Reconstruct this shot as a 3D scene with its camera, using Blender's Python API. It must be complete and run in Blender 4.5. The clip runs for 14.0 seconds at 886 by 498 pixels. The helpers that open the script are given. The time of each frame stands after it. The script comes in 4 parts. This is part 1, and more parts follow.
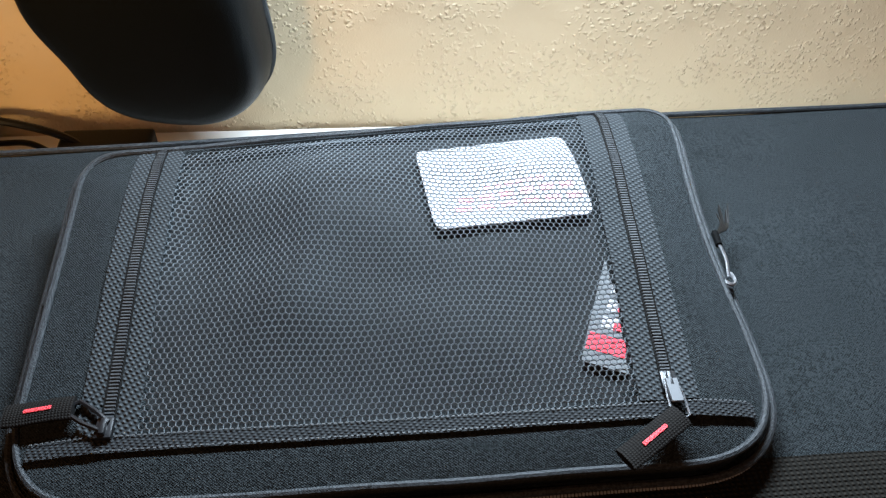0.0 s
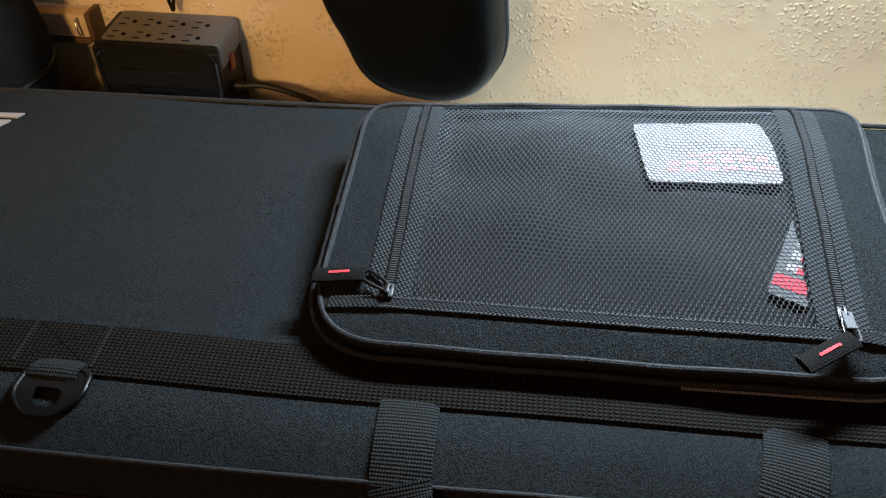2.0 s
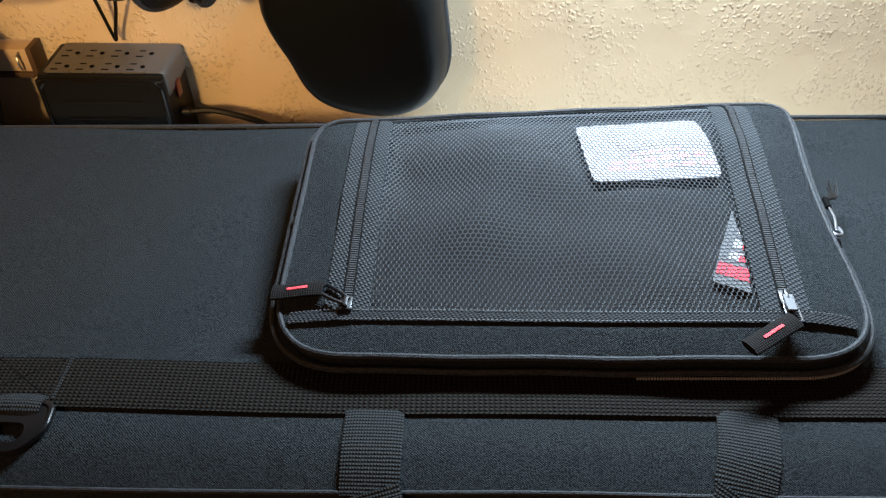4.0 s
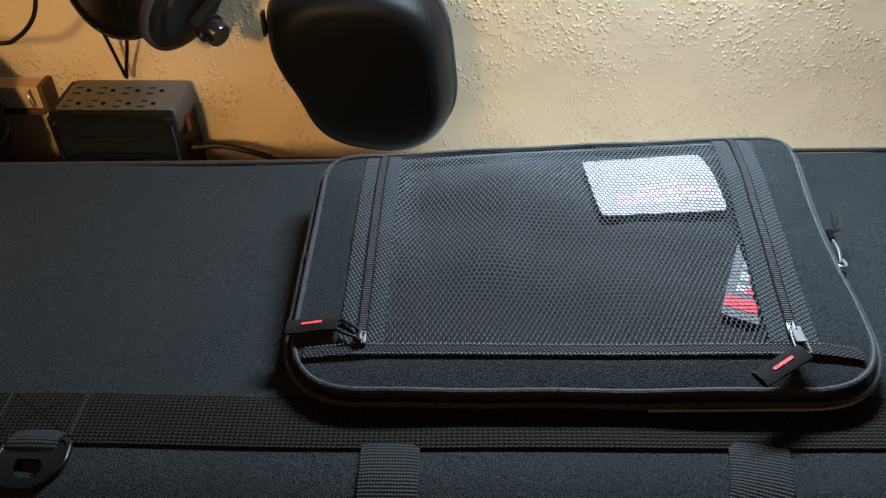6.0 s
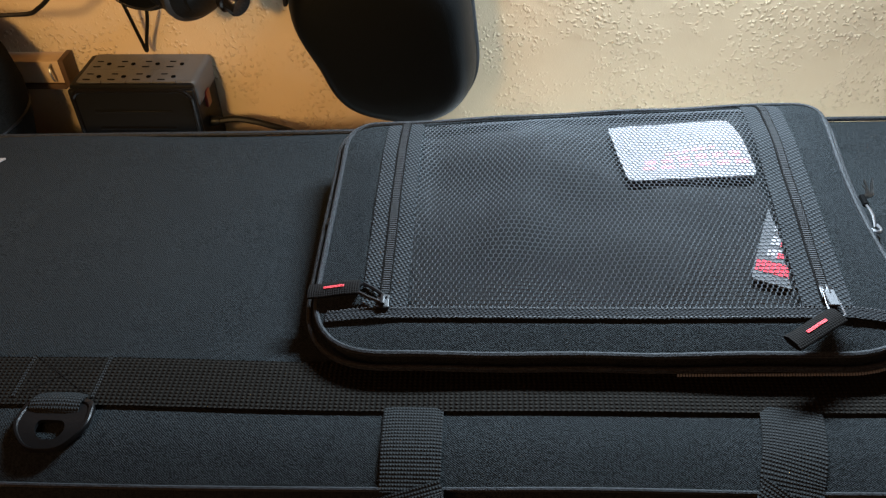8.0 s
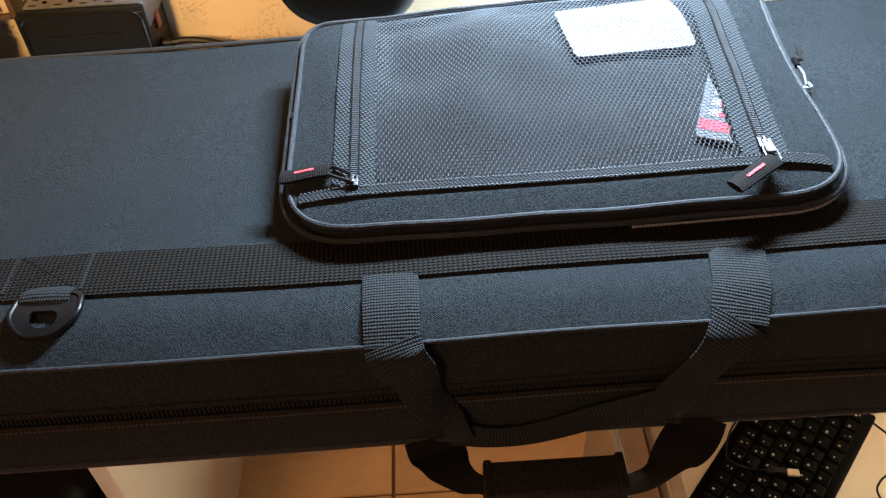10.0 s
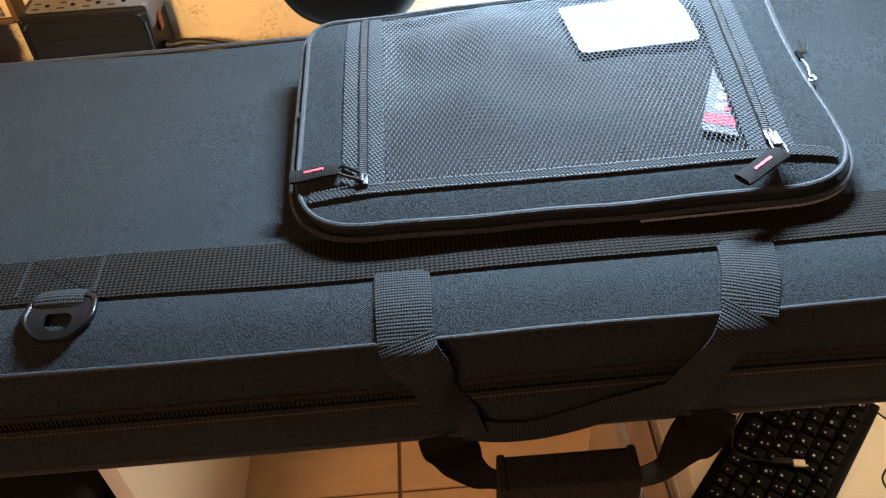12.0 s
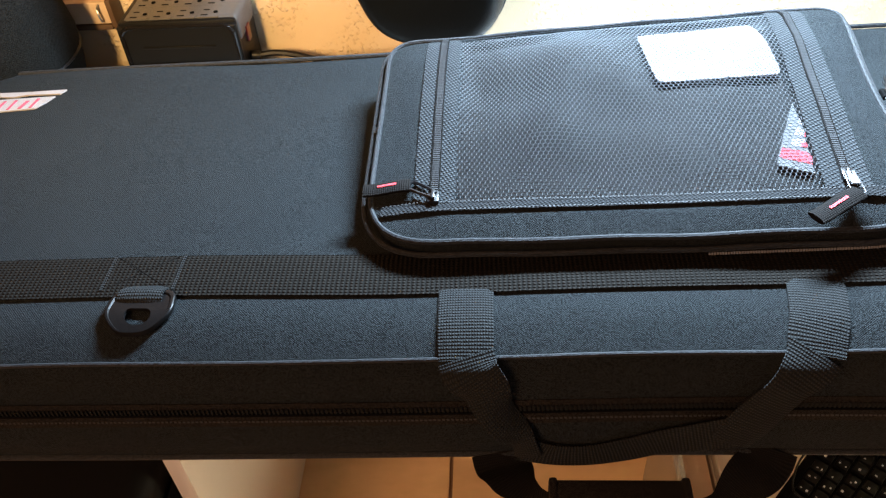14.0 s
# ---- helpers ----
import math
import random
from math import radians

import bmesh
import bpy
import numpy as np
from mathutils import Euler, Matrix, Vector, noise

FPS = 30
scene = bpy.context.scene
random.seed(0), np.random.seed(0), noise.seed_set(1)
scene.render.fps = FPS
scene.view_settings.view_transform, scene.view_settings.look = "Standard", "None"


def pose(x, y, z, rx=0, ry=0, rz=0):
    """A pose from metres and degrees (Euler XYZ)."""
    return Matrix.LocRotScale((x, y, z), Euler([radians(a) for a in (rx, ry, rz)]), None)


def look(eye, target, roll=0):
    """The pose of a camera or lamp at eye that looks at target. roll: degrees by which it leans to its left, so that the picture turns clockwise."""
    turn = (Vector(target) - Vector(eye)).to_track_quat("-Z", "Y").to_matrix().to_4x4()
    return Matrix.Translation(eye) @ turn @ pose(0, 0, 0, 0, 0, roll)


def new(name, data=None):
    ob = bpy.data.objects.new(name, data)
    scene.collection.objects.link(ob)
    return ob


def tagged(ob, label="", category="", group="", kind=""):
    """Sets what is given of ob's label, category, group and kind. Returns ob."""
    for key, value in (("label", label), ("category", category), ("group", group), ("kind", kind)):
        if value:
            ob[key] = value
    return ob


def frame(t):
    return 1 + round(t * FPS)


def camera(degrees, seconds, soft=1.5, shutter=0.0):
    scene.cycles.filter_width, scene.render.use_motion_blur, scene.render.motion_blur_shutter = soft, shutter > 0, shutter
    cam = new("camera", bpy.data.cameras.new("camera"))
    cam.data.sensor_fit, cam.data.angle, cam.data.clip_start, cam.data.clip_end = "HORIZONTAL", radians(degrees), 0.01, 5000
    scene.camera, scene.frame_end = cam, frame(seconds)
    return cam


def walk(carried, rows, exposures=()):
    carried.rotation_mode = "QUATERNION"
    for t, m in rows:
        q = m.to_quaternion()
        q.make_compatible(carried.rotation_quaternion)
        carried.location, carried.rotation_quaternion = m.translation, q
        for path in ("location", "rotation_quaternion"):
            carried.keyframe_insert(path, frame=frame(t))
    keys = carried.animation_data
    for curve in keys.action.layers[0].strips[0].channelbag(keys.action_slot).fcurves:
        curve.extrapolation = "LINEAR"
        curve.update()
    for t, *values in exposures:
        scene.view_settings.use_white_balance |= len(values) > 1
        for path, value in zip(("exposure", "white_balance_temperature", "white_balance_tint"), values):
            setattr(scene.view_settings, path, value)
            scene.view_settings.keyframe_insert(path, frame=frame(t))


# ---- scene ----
cam = camera(57.6, 14.0, soft=1.3)
PATH = [
    (0, (0.031, -0.333, 1.24), (0.189, 1.04, -0.206), 2.6),
    (0.5, (0.032, -0.331, 1.238), (0.082, 1.047, -0.211), 1.5),
    (1, (0.025, -0.363, 1.249), (-0.033, 1.045, -0.17), 0.8),
    (1.5, (0.016, -0.406, 1.255), (-0.124, 1.034, -0.126), 0.5),
    (2, (-0.032, -0.467, 1.262), (-0.189, 0.989, -0.101), 0.4),
    (2.5, (-0.025, -0.481, 1.267), (-0.162, 0.975, -0.098), -0.3),
    (3, (-0.02, -0.473, 1.267), (-0.124, 0.99, -0.092), -0.6),
    (5.5, (-0.041, -0.487, 1.272), (-0.087, 1.037, -0.022), -0.6),
    (6, (-0.038, -0.482, 1.276), (-0.09, 1.052, -0.007), -0.7),
    (6.5, (-0.042, -0.478, 1.276), (-0.096, 1.062, 0.001), -0.6),
    (7, (-0.043, -0.478, 1.276), (-0.109, 1.064, 0.004), -0.9),
    (7.5, (-0.04, -0.481, 1.275), (-0.127, 1.052, -0.007), -1.4),
    (8, (-0.042, -0.488, 1.256), (-0.138, 1.031, -0.041), -1.8),
    (8.5, (-0.053, -0.51, 1.255), (-0.141, 0.993, -0.061), -2.3),
    (9, (-0.052, -0.533, 1.25), (-0.093, 0.941, -0.101), -2.2),
    (9.2, (-0.05, -0.543, 1.247), (-0.07, 0.914, -0.123), -2.1),
    (11.3, (-0.049, -0.544, 1.234), (-0.023, 0.879, -0.172), -4.1),
    (11.5, (-0.052, -0.543, 1.236), (-0.022, 0.877, -0.173), -3.9),
    (12, (-0.058, -0.546, 1.241), (-0.044, 0.884, -0.157), -4.0),
    (12.5, (-0.055, -0.545, 1.241), (-0.05, 0.892, -0.15), -3.9),
    (13, (-0.05, -0.548, 1.244), (-0.054, 0.894, -0.142), -4.0),
    (13.5, (-0.05, -0.55, 1.245), (-0.074, 0.898, -0.133), -4.2),
    (14, (-0.059, -0.551, 1.25), (-0.202, 0.905, -0.114), -4.8),
]
EXPOSURES = [(0, 0.2, 6300, 10), (0.5, -0.06, 6300, 10), (1, -0.3, 6400, 10), (1.5, -0.32, 6400, 10), (2, -0.02, 6400, 10), (2.5, 0.36, 6300, 10), (3, 0.4, 6200, 10),
             (5.5, 0.0, 6300, 10), (6.5, -0.22, 6300, 10), (7.5, -0.28, 6300, 10), (8.5, 0.45, 6300, 10), (9, 0.72, 6200, 10), (9.5, 0.95, 6000, 10), (11.3, 1.36, 5750, 8),
             (14, 1.33, 5800, 8)]
walk(cam, [(t, look(eye, target, roll)) for t, eye, target, roll in PATH], EXPOSURES)

# ---------- room light ----------
world = bpy.data.worlds.new("world")
scene.world = world
world.use_nodes = True
wn = world.node_tree.nodes
sky = wn.new("ShaderNodeTexSky")
sky.sky_type = "NISHITA"
sky.sun_disc = False
sky.sun_elevation, sky.sun_rotation = radians(35), radians(120)
world.node_tree.links.new(sky.outputs[0], wn["Background"].inputs[0])
wn["Background"].inputs[1].default_value = 0.05


def lamp(name, kind, m, watts, color, size=0.1, size_y=None):
    data = bpy.data.lights.new(name, kind)
    data.energy, data.color = watts, color
    if kind == "AREA":
        data.shape, data.size, data.size_y = "RECTANGLE", size, size_y or size
    elif kind == "SUN":
        data.angle = size
    else:
        data.shadow_soft_size = size
    ob = new(name, data)
    ob.matrix_world = m
    return ob


# the cool lamp on the wall above the desk, a shaded warm lamp in front of it, and two added fills: warm from the room,
# low over the floor
WALL = 0.305      # face of the wall behind the desk
lamp("wall_lamp", "AREA", look((0.14, 0.225, 1.29), (0.20, -0.34, 0.88)), 19, (0.72, 0.87, 1.0), 0.30, 0.05)
spot = lamp("warm_lamp", "SPOT", look((-0.42, -0.76, 1.36), (-0.37, WALL, 1.0)), 38, (1.0, 0.60, 0.22), 0.05)
spot.data.spot_size, spot.data.spot_blend = radians(46), 1.0
lamp("room_fill", "AREA", look((-1.15, -1.85, 2.20), (-0.3, 0.0, 0.7)), 14, (1.0, 0.51, 0.25), 0.8, 0.8)
# unseen low fill at the side opening, added to brighten the floor
lamp("floor_fill", "AREA", look((1.04, 0.06, 0.36), (0.0, 0.05, 0.10)), 54, (1.0, 0.76, 0.44), 0.34, 0.5)

# ---------- helpers for building ----------
BASE = {}
Z = 0.86          # height of the bag's top
DESK = 0.75       # height of the desk's top


def thing(name, base, label, category, group="", kind=""):
    ob = new(name)
    ob.empty_display_size = 0.02
    ob.location = base
    BASE[ob.name] = Vector(base)
    return tagged(ob, label, category, group, kind)


def mesh_of(name, bm, smooth=True, crease=40):
    bmesh.ops.recalc_face_normals(bm, faces=bm.faces[:])
    if smooth:
        for f in bm.faces:
            f.smooth = True
        for e in bm.edges:
            if len(e.link_faces) == 2 and e.calc_face_angle(0) > radians(crease):
                e.smooth = False
    me = bpy.data.meshes.new(name)
    bm.to_mesh(me)
    bm.free()
    return me


def part(name, bm, material, parent, label="", smooth=True, crease=40, kind=""):
    base = BASE[parent.name]
    bmesh.ops.translate(bm, verts=bm.verts[:], vec=-base)
    ob = new(name, mesh_of(name, bm, smooth, crease))
    ob.data.materials.append(material)
    ob.parent = parent
    BASE[ob.name] = base
    return tagged(ob, label, kind=kind)


def single(name, bm, material, label, category, group="", kind="", smooth=True, crease=40):
    ob = new(name, mesh_of(name, bm, smooth, crease))
    ob.data.materials.append(material)
    BASE[ob.name] = Vector((0, 0, 0))
    return tagged(ob, label, category, group, kind)


def box_bm(lo, hi, bevel=0.0, segments=2, m=None):
    bm = bmesh.new()
    bmesh.ops.create_cube(bm, size=1)
    lo, hi = Vector(lo), Vector(hi)
    for v in bm.verts:
        v.co = Vector(((lo + hi) / 2)[i] + v.co[i] * (hi - lo)[i] for i in range(3))
    if bevel:
        bmesh.ops.bevel(bm, geom=bm.edges[:], offset=bevel, segments=segments, profile=0.6, affect="EDGES")
    if m is not None:
        bmesh.ops.transform(bm, matrix=m, verts=bm.verts[:])
    return bm


def joined(*parts):
    bm = bmesh.new()
    for p in parts:
        me = bpy.data.meshes.new("tmp")
        p.to_mesh(me)
        p.free()
        bm.from_mesh(me)
        bpy.data.meshes.remove(me)
    return bm


def spline(points, n):
    """Catmull-Rom through the points, n steps a span. Points may have any length."""
    pts = [Vector(p) for p in points]
    ext = [pts[0] * 2 - pts[1]] + pts + [pts[-1] * 2 - pts[-2]]
    out = []
    for i in range(1, len(ext) - 2):
        a, b, c, d = ext[i - 1:i + 3]
        for k in range(n):
            t = k / n
            out.append(0.5 * (2 * b + (c - a) * t + (2 * a - 5 * b + 4 * c - d) * t * t + (3 * b - 3 * c + d - a) * t ** 3))
    return out + [pts[-1]]


def tube(points, radius, sides=8, closed=False, flat=1.0):
    pts = [Vector(p) for p in points]
    bm = bmesh.new()
    n = len(pts)
    rings, normal = [], None
    for i, p in enumerate(pts):
        ahead = (pts[(i + 1) % n] - pts[i - 1]) if closed else (pts[min(i + 1, n - 1)] - pts[max(i - 1, 0)])
        ahead.normalize()
        if normal is None:
            normal = ahead.orthogonal().normalized()
        normal = (normal - ahead * normal.dot(ahead)).normalized()
        side = ahead.cross(normal)
        r = radius(i / max(1, n - 1)) if callable(radius) else radius
        rings.append([bm.verts.new(p + normal * (r * math.cos(2 * math.pi * k / sides)) + side * (r * math.sin(2 * math.pi * k / sides)))
                      for k in range(sides)])
    for i in range(n if closed else n - 1):
        a, b = rings[i], rings[(i + 1) % n]
        for k in range(sides):
            bm.faces.new((a[k], a[(k + 1) % sides], b[(k + 1) % sides], b[k]))
    if not closed:
        bm.faces.new(rings[0])
        bm.faces.new(rings[-1])
    return bm


def ribbon(points, widths, width, thick=0.0016, across=4, curl=0.0):
    """A band of webbing along points; widths gives the direction of its width at each. Its UV is in metres."""
    bm = bmesh.new()
    uv = bm.loops.layers.uv.new("UVMap")
    n = len(points)
    length, rows = 0.0, []
    for i, p in enumerate(points):
        ahead = (points[min(i + 1, n - 1)] - points[max(i - 1, 0)]).normalized()
        w = widths[i] - ahead * widths[i].dot(ahead)
        w.normalize()
        up = w.cross(ahead)
        wide = width(i / (n - 1)) if callable(width) else width
        if i:
            length += (p - points[i - 1]).length
        top, low = [], []
        for k in range(across + 1):
            s = k / across - 0.5
            c = p + w * (s * wide) + up * (curl * (4 * s * s - 0.5))
            edge = 0.35 if k in (0, across) else 1.0
            top.append((bm.verts.new(c + up * thick / 2 * edge), s * wide, length))
            low.append((bm.verts.new(c - up * thick / 2 * edge), s * wide, length))
        rows.append(top + low[::-1])

    def face(*corners):
        f = bm.faces.new([c[0] for c in corners])
        for loop, c in zip(f.loops, corners):
            loop[uv].uv = (c[1], c[2])
    m = len(rows[0])
    for a, b in zip(rows, rows[1:]):
        for k in range(m):
            face(a[k], a[(k + 1) % m], b[(k + 1) % m], b[k])
    face(*rows[0])
    face(*rows[-1][::-1])
    return bm


def revolve(profile, center, axis, steps=32):
    """A turned solid: profile rows of (radius, height) along axis from center."""
    axis = Vector(axis).normalized()
    turn = axis.to_track_quat("Z", "Y").to_matrix()
    bm = bmesh.new()
    rings = []
    for r, h in profile:
        rings.append([bm.verts.new(Vector(center) + turn @ Vector((r * math.cos(2 * math.pi * k / steps), r * math.sin(2 * math.pi * k / steps), h)))
                      for k in range(steps)])
    for a, b in zip(rings, rings[1:]):
        for k in range(steps):
            bm.faces.new((a[k], a[(k + 1) % steps], b[(k + 1) % steps], b[k]))
    bm.faces.new(rings[0])
    bm.faces.new(rings[-1])
    return bm


def smoothstep(a, b, x):
    t = min(1.0, max(0.0, (x - a) / (b - a)))
    return t * t * (3 - 2 * t)


# ---------- materials ----------
def material(name, color, rough=0.6, metal=0.0, spread=0.15, grain=40.0, bump=0.0, bump_scale=300.0, sheen=0.0, sheen_tint=(1, 1, 1), spec=0.5,
             second=None, second_scale=6.0, coat=0.0):
    """A Principled material with colour varied at two scales and a fine relief."""
    m = bpy.data.materials.new(name)
    m.use_nodes = True
    nt = m.node_tree
    n, l = nt.nodes, nt.links
    bsdf = n["Principled BSDF"]
    bsdf.inputs["Roughness"].default_value = rough
    bsdf.inputs["Metallic"].default_value = metal
    bsdf.inputs["Specular IOR Level"].default_value = spec
    bsdf.inputs["Sheen Weight"].default_value = sheen
    bsdf.inputs["Sheen Roughness"].default_value = 0.45
    bsdf.inputs["Sheen Tint"].default_value = (*sheen_tint, 1)
    bsdf.inputs["Coat Weight"].default_value = coat
    tc = n.new("ShaderNodeTexCoord")
    big, fine = n.new("ShaderNodeTexNoise"), n.new("ShaderNodeTexNoise")
    big.inputs["Scale"].default_value, big.inputs["Detail"].default_value = second_scale, 4
    fine.inputs["Scale"].default_value, fine.inputs["Detail"].default_value = grain, 5
    for t in (big, fine):
        l.new(tc.outputs["Object"], t.inputs["Vector"])
    ramp = n.new("ShaderNodeMix")
    ramp.data_type = "RGBA"
    dark = tuple(c * (1 - spread) for c in color)
    light = tuple(min(1, c * (1 + spread)) for c in (second or color))
    ramp.inputs[6].default_value, ramp.inputs[7].default_value = (*dark, 1), (*light, 1)
    mixf = n.new("ShaderNodeMath")
    mixf.operation = "MULTIPLY_ADD"
    l.new(big.outputs[0], mixf.inputs[0])
    mixf.inputs[1].default_value = 0.7
    half = n.new("ShaderNodeMath")
    half.operation = "MULTIPLY"
    l.new(fine.outputs[0], half.inputs[0])
    half.inputs[1].default_value = 0.4
    l.new(half.outputs[0], mixf.inputs[2])
    l.new(mixf.outputs[0], ramp.inputs[0])
    l.new(ramp.outputs[2], bsdf.inputs["Base Color"])
    if bump:
        rel = n.new("ShaderNodeTexNoise")
        rel.inputs["Scale"].default_value, rel.inputs["Detail"].default_value = bump_scale, 3
        l.new(tc.outputs["Object"], rel.inputs["Vector"])
        b = n.new("ShaderNodeBump")
        b.inputs["Strength"].default_value, b.inputs["Distance"].default_value = bump, 0.002
        l.new(rel.outputs[0], b.inputs["Height"])
        l.new(b.outputs[0], bsdf.inputs["Normal"])
    return m


def waves(nt, vector, scale, direction, turn=0.0, distortion=0.0):
    n, l = nt.nodes, nt.links
    mp = n.new("ShaderNodeMapping")
    mp.inputs["Rotation"].default_value = (0, 0, radians(turn))
    l.new(vector, mp.inputs["Vector"])
    w = n.new("ShaderNodeTexWave")
    w.wave_type, w.bands_direction = "BANDS", direction
    w.inputs["Scale"].default_value, w.inputs["Distortion"].default_value = scale, distortion
    w.inputs["Detail"].default_value, w.inputs["Detail Scale"].default_value = 2.0, 0.7
    l.new(mp.outputs[0], w.inputs["Vector"])
    return w.outputs["Fac"]


def woven(name, color, period=0.0011, sheen=0.3, tint=(0.75, 0.88, 1.0), uv=False, rough=0.8, strength=0.5, herring=False, speck=0.35, spec=0.06):
    """Woven nylon: twill or basket weave with threads of that period, small flecks and soft worn patches."""
    m = material(name, color, rough, 0, 0.25, 900.0, 0, 300, sheen, tint, spec, None, 14.0)
    nt = m.node_tree
    n, l = nt.nodes, nt.links
    tc = [x for x in n if x.type == "TEX_COORD"][0]
    vec = tc.outputs["UV"] if uv else tc.outputs["Object"]
    if not uv:
        sep, com, tot = n.new("ShaderNodeSeparateXYZ"), n.new("ShaderNodeCombineXYZ"), n.new("ShaderNodeMath")
        l.new(vec, sep.inputs[0])
        l.new(sep.outputs[1], tot.inputs[0])
        l.new(sep.outputs[2], tot.inputs[1])
        l.new(sep.outputs[0], com.inputs[0])
        l.new(tot.outputs[0], com.inputs[1])
        vec = com.outputs[0]
    s = 0.314 / period
    bend = 0.6 if uv else 1.2
    a = waves(nt, vec, s, "X", 45 if not uv else (0 if not herring else 32), bend)
    b = waves(nt, vec, s * (0.8 if uv else 0.9), "Y", 45 if not uv else (0 if not herring else 32), bend)
    mul = n.new("ShaderNodeMath")
    mul.operation = "MULTIPLY"
    if uv and not herring:
        soft = n.new("ShaderNodeMapRange")
        soft.inputs["To Min"].default_value = 0.2
        l.new(a, soft.inputs["Value"])
        a = soft.outputs[0]
    l.new(a, mul.inputs[0])
    l.new(b, mul.inputs[1])
    fleck = n.new("ShaderNodeTexNoise")
    fleck.inputs["Scale"].default_value, fleck.inputs["Detail"].default_value = 850.0 if not uv else 620.0, 4
    fleck.inputs["Roughness"].default_value = 0.6
    l.new(tc.outputs["Object"], fleck.inputs["Vector"])
    add = n.new("ShaderNodeMath")
    add.operation = "MULTIPLY_ADD"
    spread = n.new("ShaderNodeMapRange")
    spread.inputs["From Min"].default_value, spread.inputs["From Max"].default_value = (0.0, 1.0) if uv else (0.43, 0.57)
    l.new(fleck.outputs[0], spread.inputs["Value"])
    l.new(spread.outputs[0], add.inputs[0])
    add.inputs[1].default_value = speck if uv else 0.8
    l.new(mul.outputs[0], add.inputs[2])
    bump = n.new("ShaderNodeBump")
    bump.inputs["Strength"].default_value, bump.inputs["Distance"].default_value = strength, period * 0.6
    l.new(add.outputs[0], bump.inputs["Height"])
    l.new(bump.outputs[0], n["Principled BSDF"].inputs["Normal"])
    # weave height also darkens the colour, as shade between threads; flecks mottle it
    base = n["Principled BSDF"].inputs["Base Color"]
    src = base.links[0].from_socket
    mix = n.new("ShaderNodeMix")
    mix.data_type, mix.blend_type = "RGBA", "MULTIPLY"
    mix.inputs[0].default_value = 0.7 if uv else 1.0
    l.new(src, mix.inputs[6])
    lift = n.new("ShaderNodeMapRange")
    lift.inputs["From Min"].default_value, lift.inputs["From Max"].default_value = (0.36 * speck, 0.64 * speck + 0.65) if uv else (0.0, 1.5)
    lift.inputs["To Min"].default_value, lift.inputs["To Max"].default_value = (0.3, 1.6) if uv else (0.15, 2.15)
    l.new(add.outputs[0], lift.inputs["Value"])
    l.new(lift.outputs[0], mix.inputs[7])
    l.new(mix.outputs[2], base)
    return m


FABRIC = woven("black_nylon_twill", (0.0138, 0.0160, 0.0167), sheen=0.03, strength=0.7, speck=1.7, spec=0.05)
HEM = woven("hem_tape", (0.019, 0.020, 0.021), 0.0020, 0.03, (0.85, 0.93, 1.0), True, 0.75, 0.9, True)
WEB = woven("black_webbing", (0.0185, 0.0200, 0.0200), 0.0018, 0.02, (0.9, 0.93, 1.0), True, 0.75, 0.9)
BAND = woven("coarse_webbing", (0.0092, 0.0080, 0.0064), 0.0026, 0.01, (1, 0.95, 0.9), True, 0.8, 1.0)
WEBFINE = woven("fine_webbing", (0.0070, 0.0061, 0.0054), 0.0013, 0.01, (0.9, 0.93, 1.0), True, 0.75, 0.6)
TAPE = woven("herringbone_tape", (0.030, 0.033, 0.035), 0.0024, 0.04, (0.85, 0.93, 1.0), True, 0.8, 0.9, True)
GRIP = woven("grip_fabric", (0.0150, 0.0128, 0.0112), 0.0011, 0.02, (1, 1, 1), False, 0.8, 0.6, speck=1.2)
PIPING = woven("piping_fabric", (0.0190, 0.0205, 0.0220), 0.0010, 0.04, (0.85, 0.92, 1.0), False, 0.52, 0.3, spec=0.14)
NET = material("net_thread", (0.072, 0.080, 0.086), 0.55, 0, 0.2, 500, 0.2, 1500, 0.03, (0.8, 0.9, 1.0), 0.18)
# near-black, with the shade behind the net put into the colour
SHADED_LINING = material("shaded_pocket_lining", (0.0018, 0.0023, 0.0026), 0.85, 0, 0.3, 300, 0.3, 900, 0.04, (0.8, 0.9, 1.0), 0.3)
COIL = material("zip_coil", (0.040, 0.042, 0.044), 0.6, 0, 0.2, 300, 0, 300, 0, (1, 1, 1), 0.10)
STITCH = material("worn_thread", (0.032, 0.033, 0.034), 0.7, 0, 0.2, 400)
TOOTH = material("pale_zip_tooth", (0.16, 0.16, 0.165), 0.45, 0, 0.2, 300)
GUNMETAL = material("black_enamelled_metal", (0.010, 0.010, 0.011), 0.35, 0.15, 0.3, 200, 0.1, 500, 0, (1, 1, 1), 0.3)
STEEL = material("nickel_metal", (0.34, 0.35, 0.37), 0.36, 1.0, 0.2, 150, 0.1, 500)
DULLSTEEL = material("dull_dark_metal", (0.07, 0.07, 0.072), 0.5, 0.8, 0.2, 150)
RED = material("red_thread", (0.62, 0.035, 0.045), 0.6, 0, 0.25, 700, 0.6, 1200)
PVC = material("black_plastic_ring", (0.006, 0.0058, 0.0058), 0.34, 0, 0.25, 120, 0.1, 400, 0, (1, 1, 1), 0.16)
CARD = material("white_card", (0.32, 0.31, 0.315), 0.7, 0, 0.05, 90, 0, 300, 0, (1, 1, 1), 0.15)
PINK = material("pink_print", (0.72, 0.30, 0.34), 0.55, 0, 0.1, 200)
SILVER = material("grey_tag_paper", (0.105, 0.107, 0.110), 0.62, 0, 0.15, 120, 0, 300, 0, (1, 1, 1), 0.15)
REDPRINT = material("red_print", (0.66, 0.05, 0.07), 0.65, 0, 0.1, 200, 0, 300, 0, (1, 1, 1), 0.15)
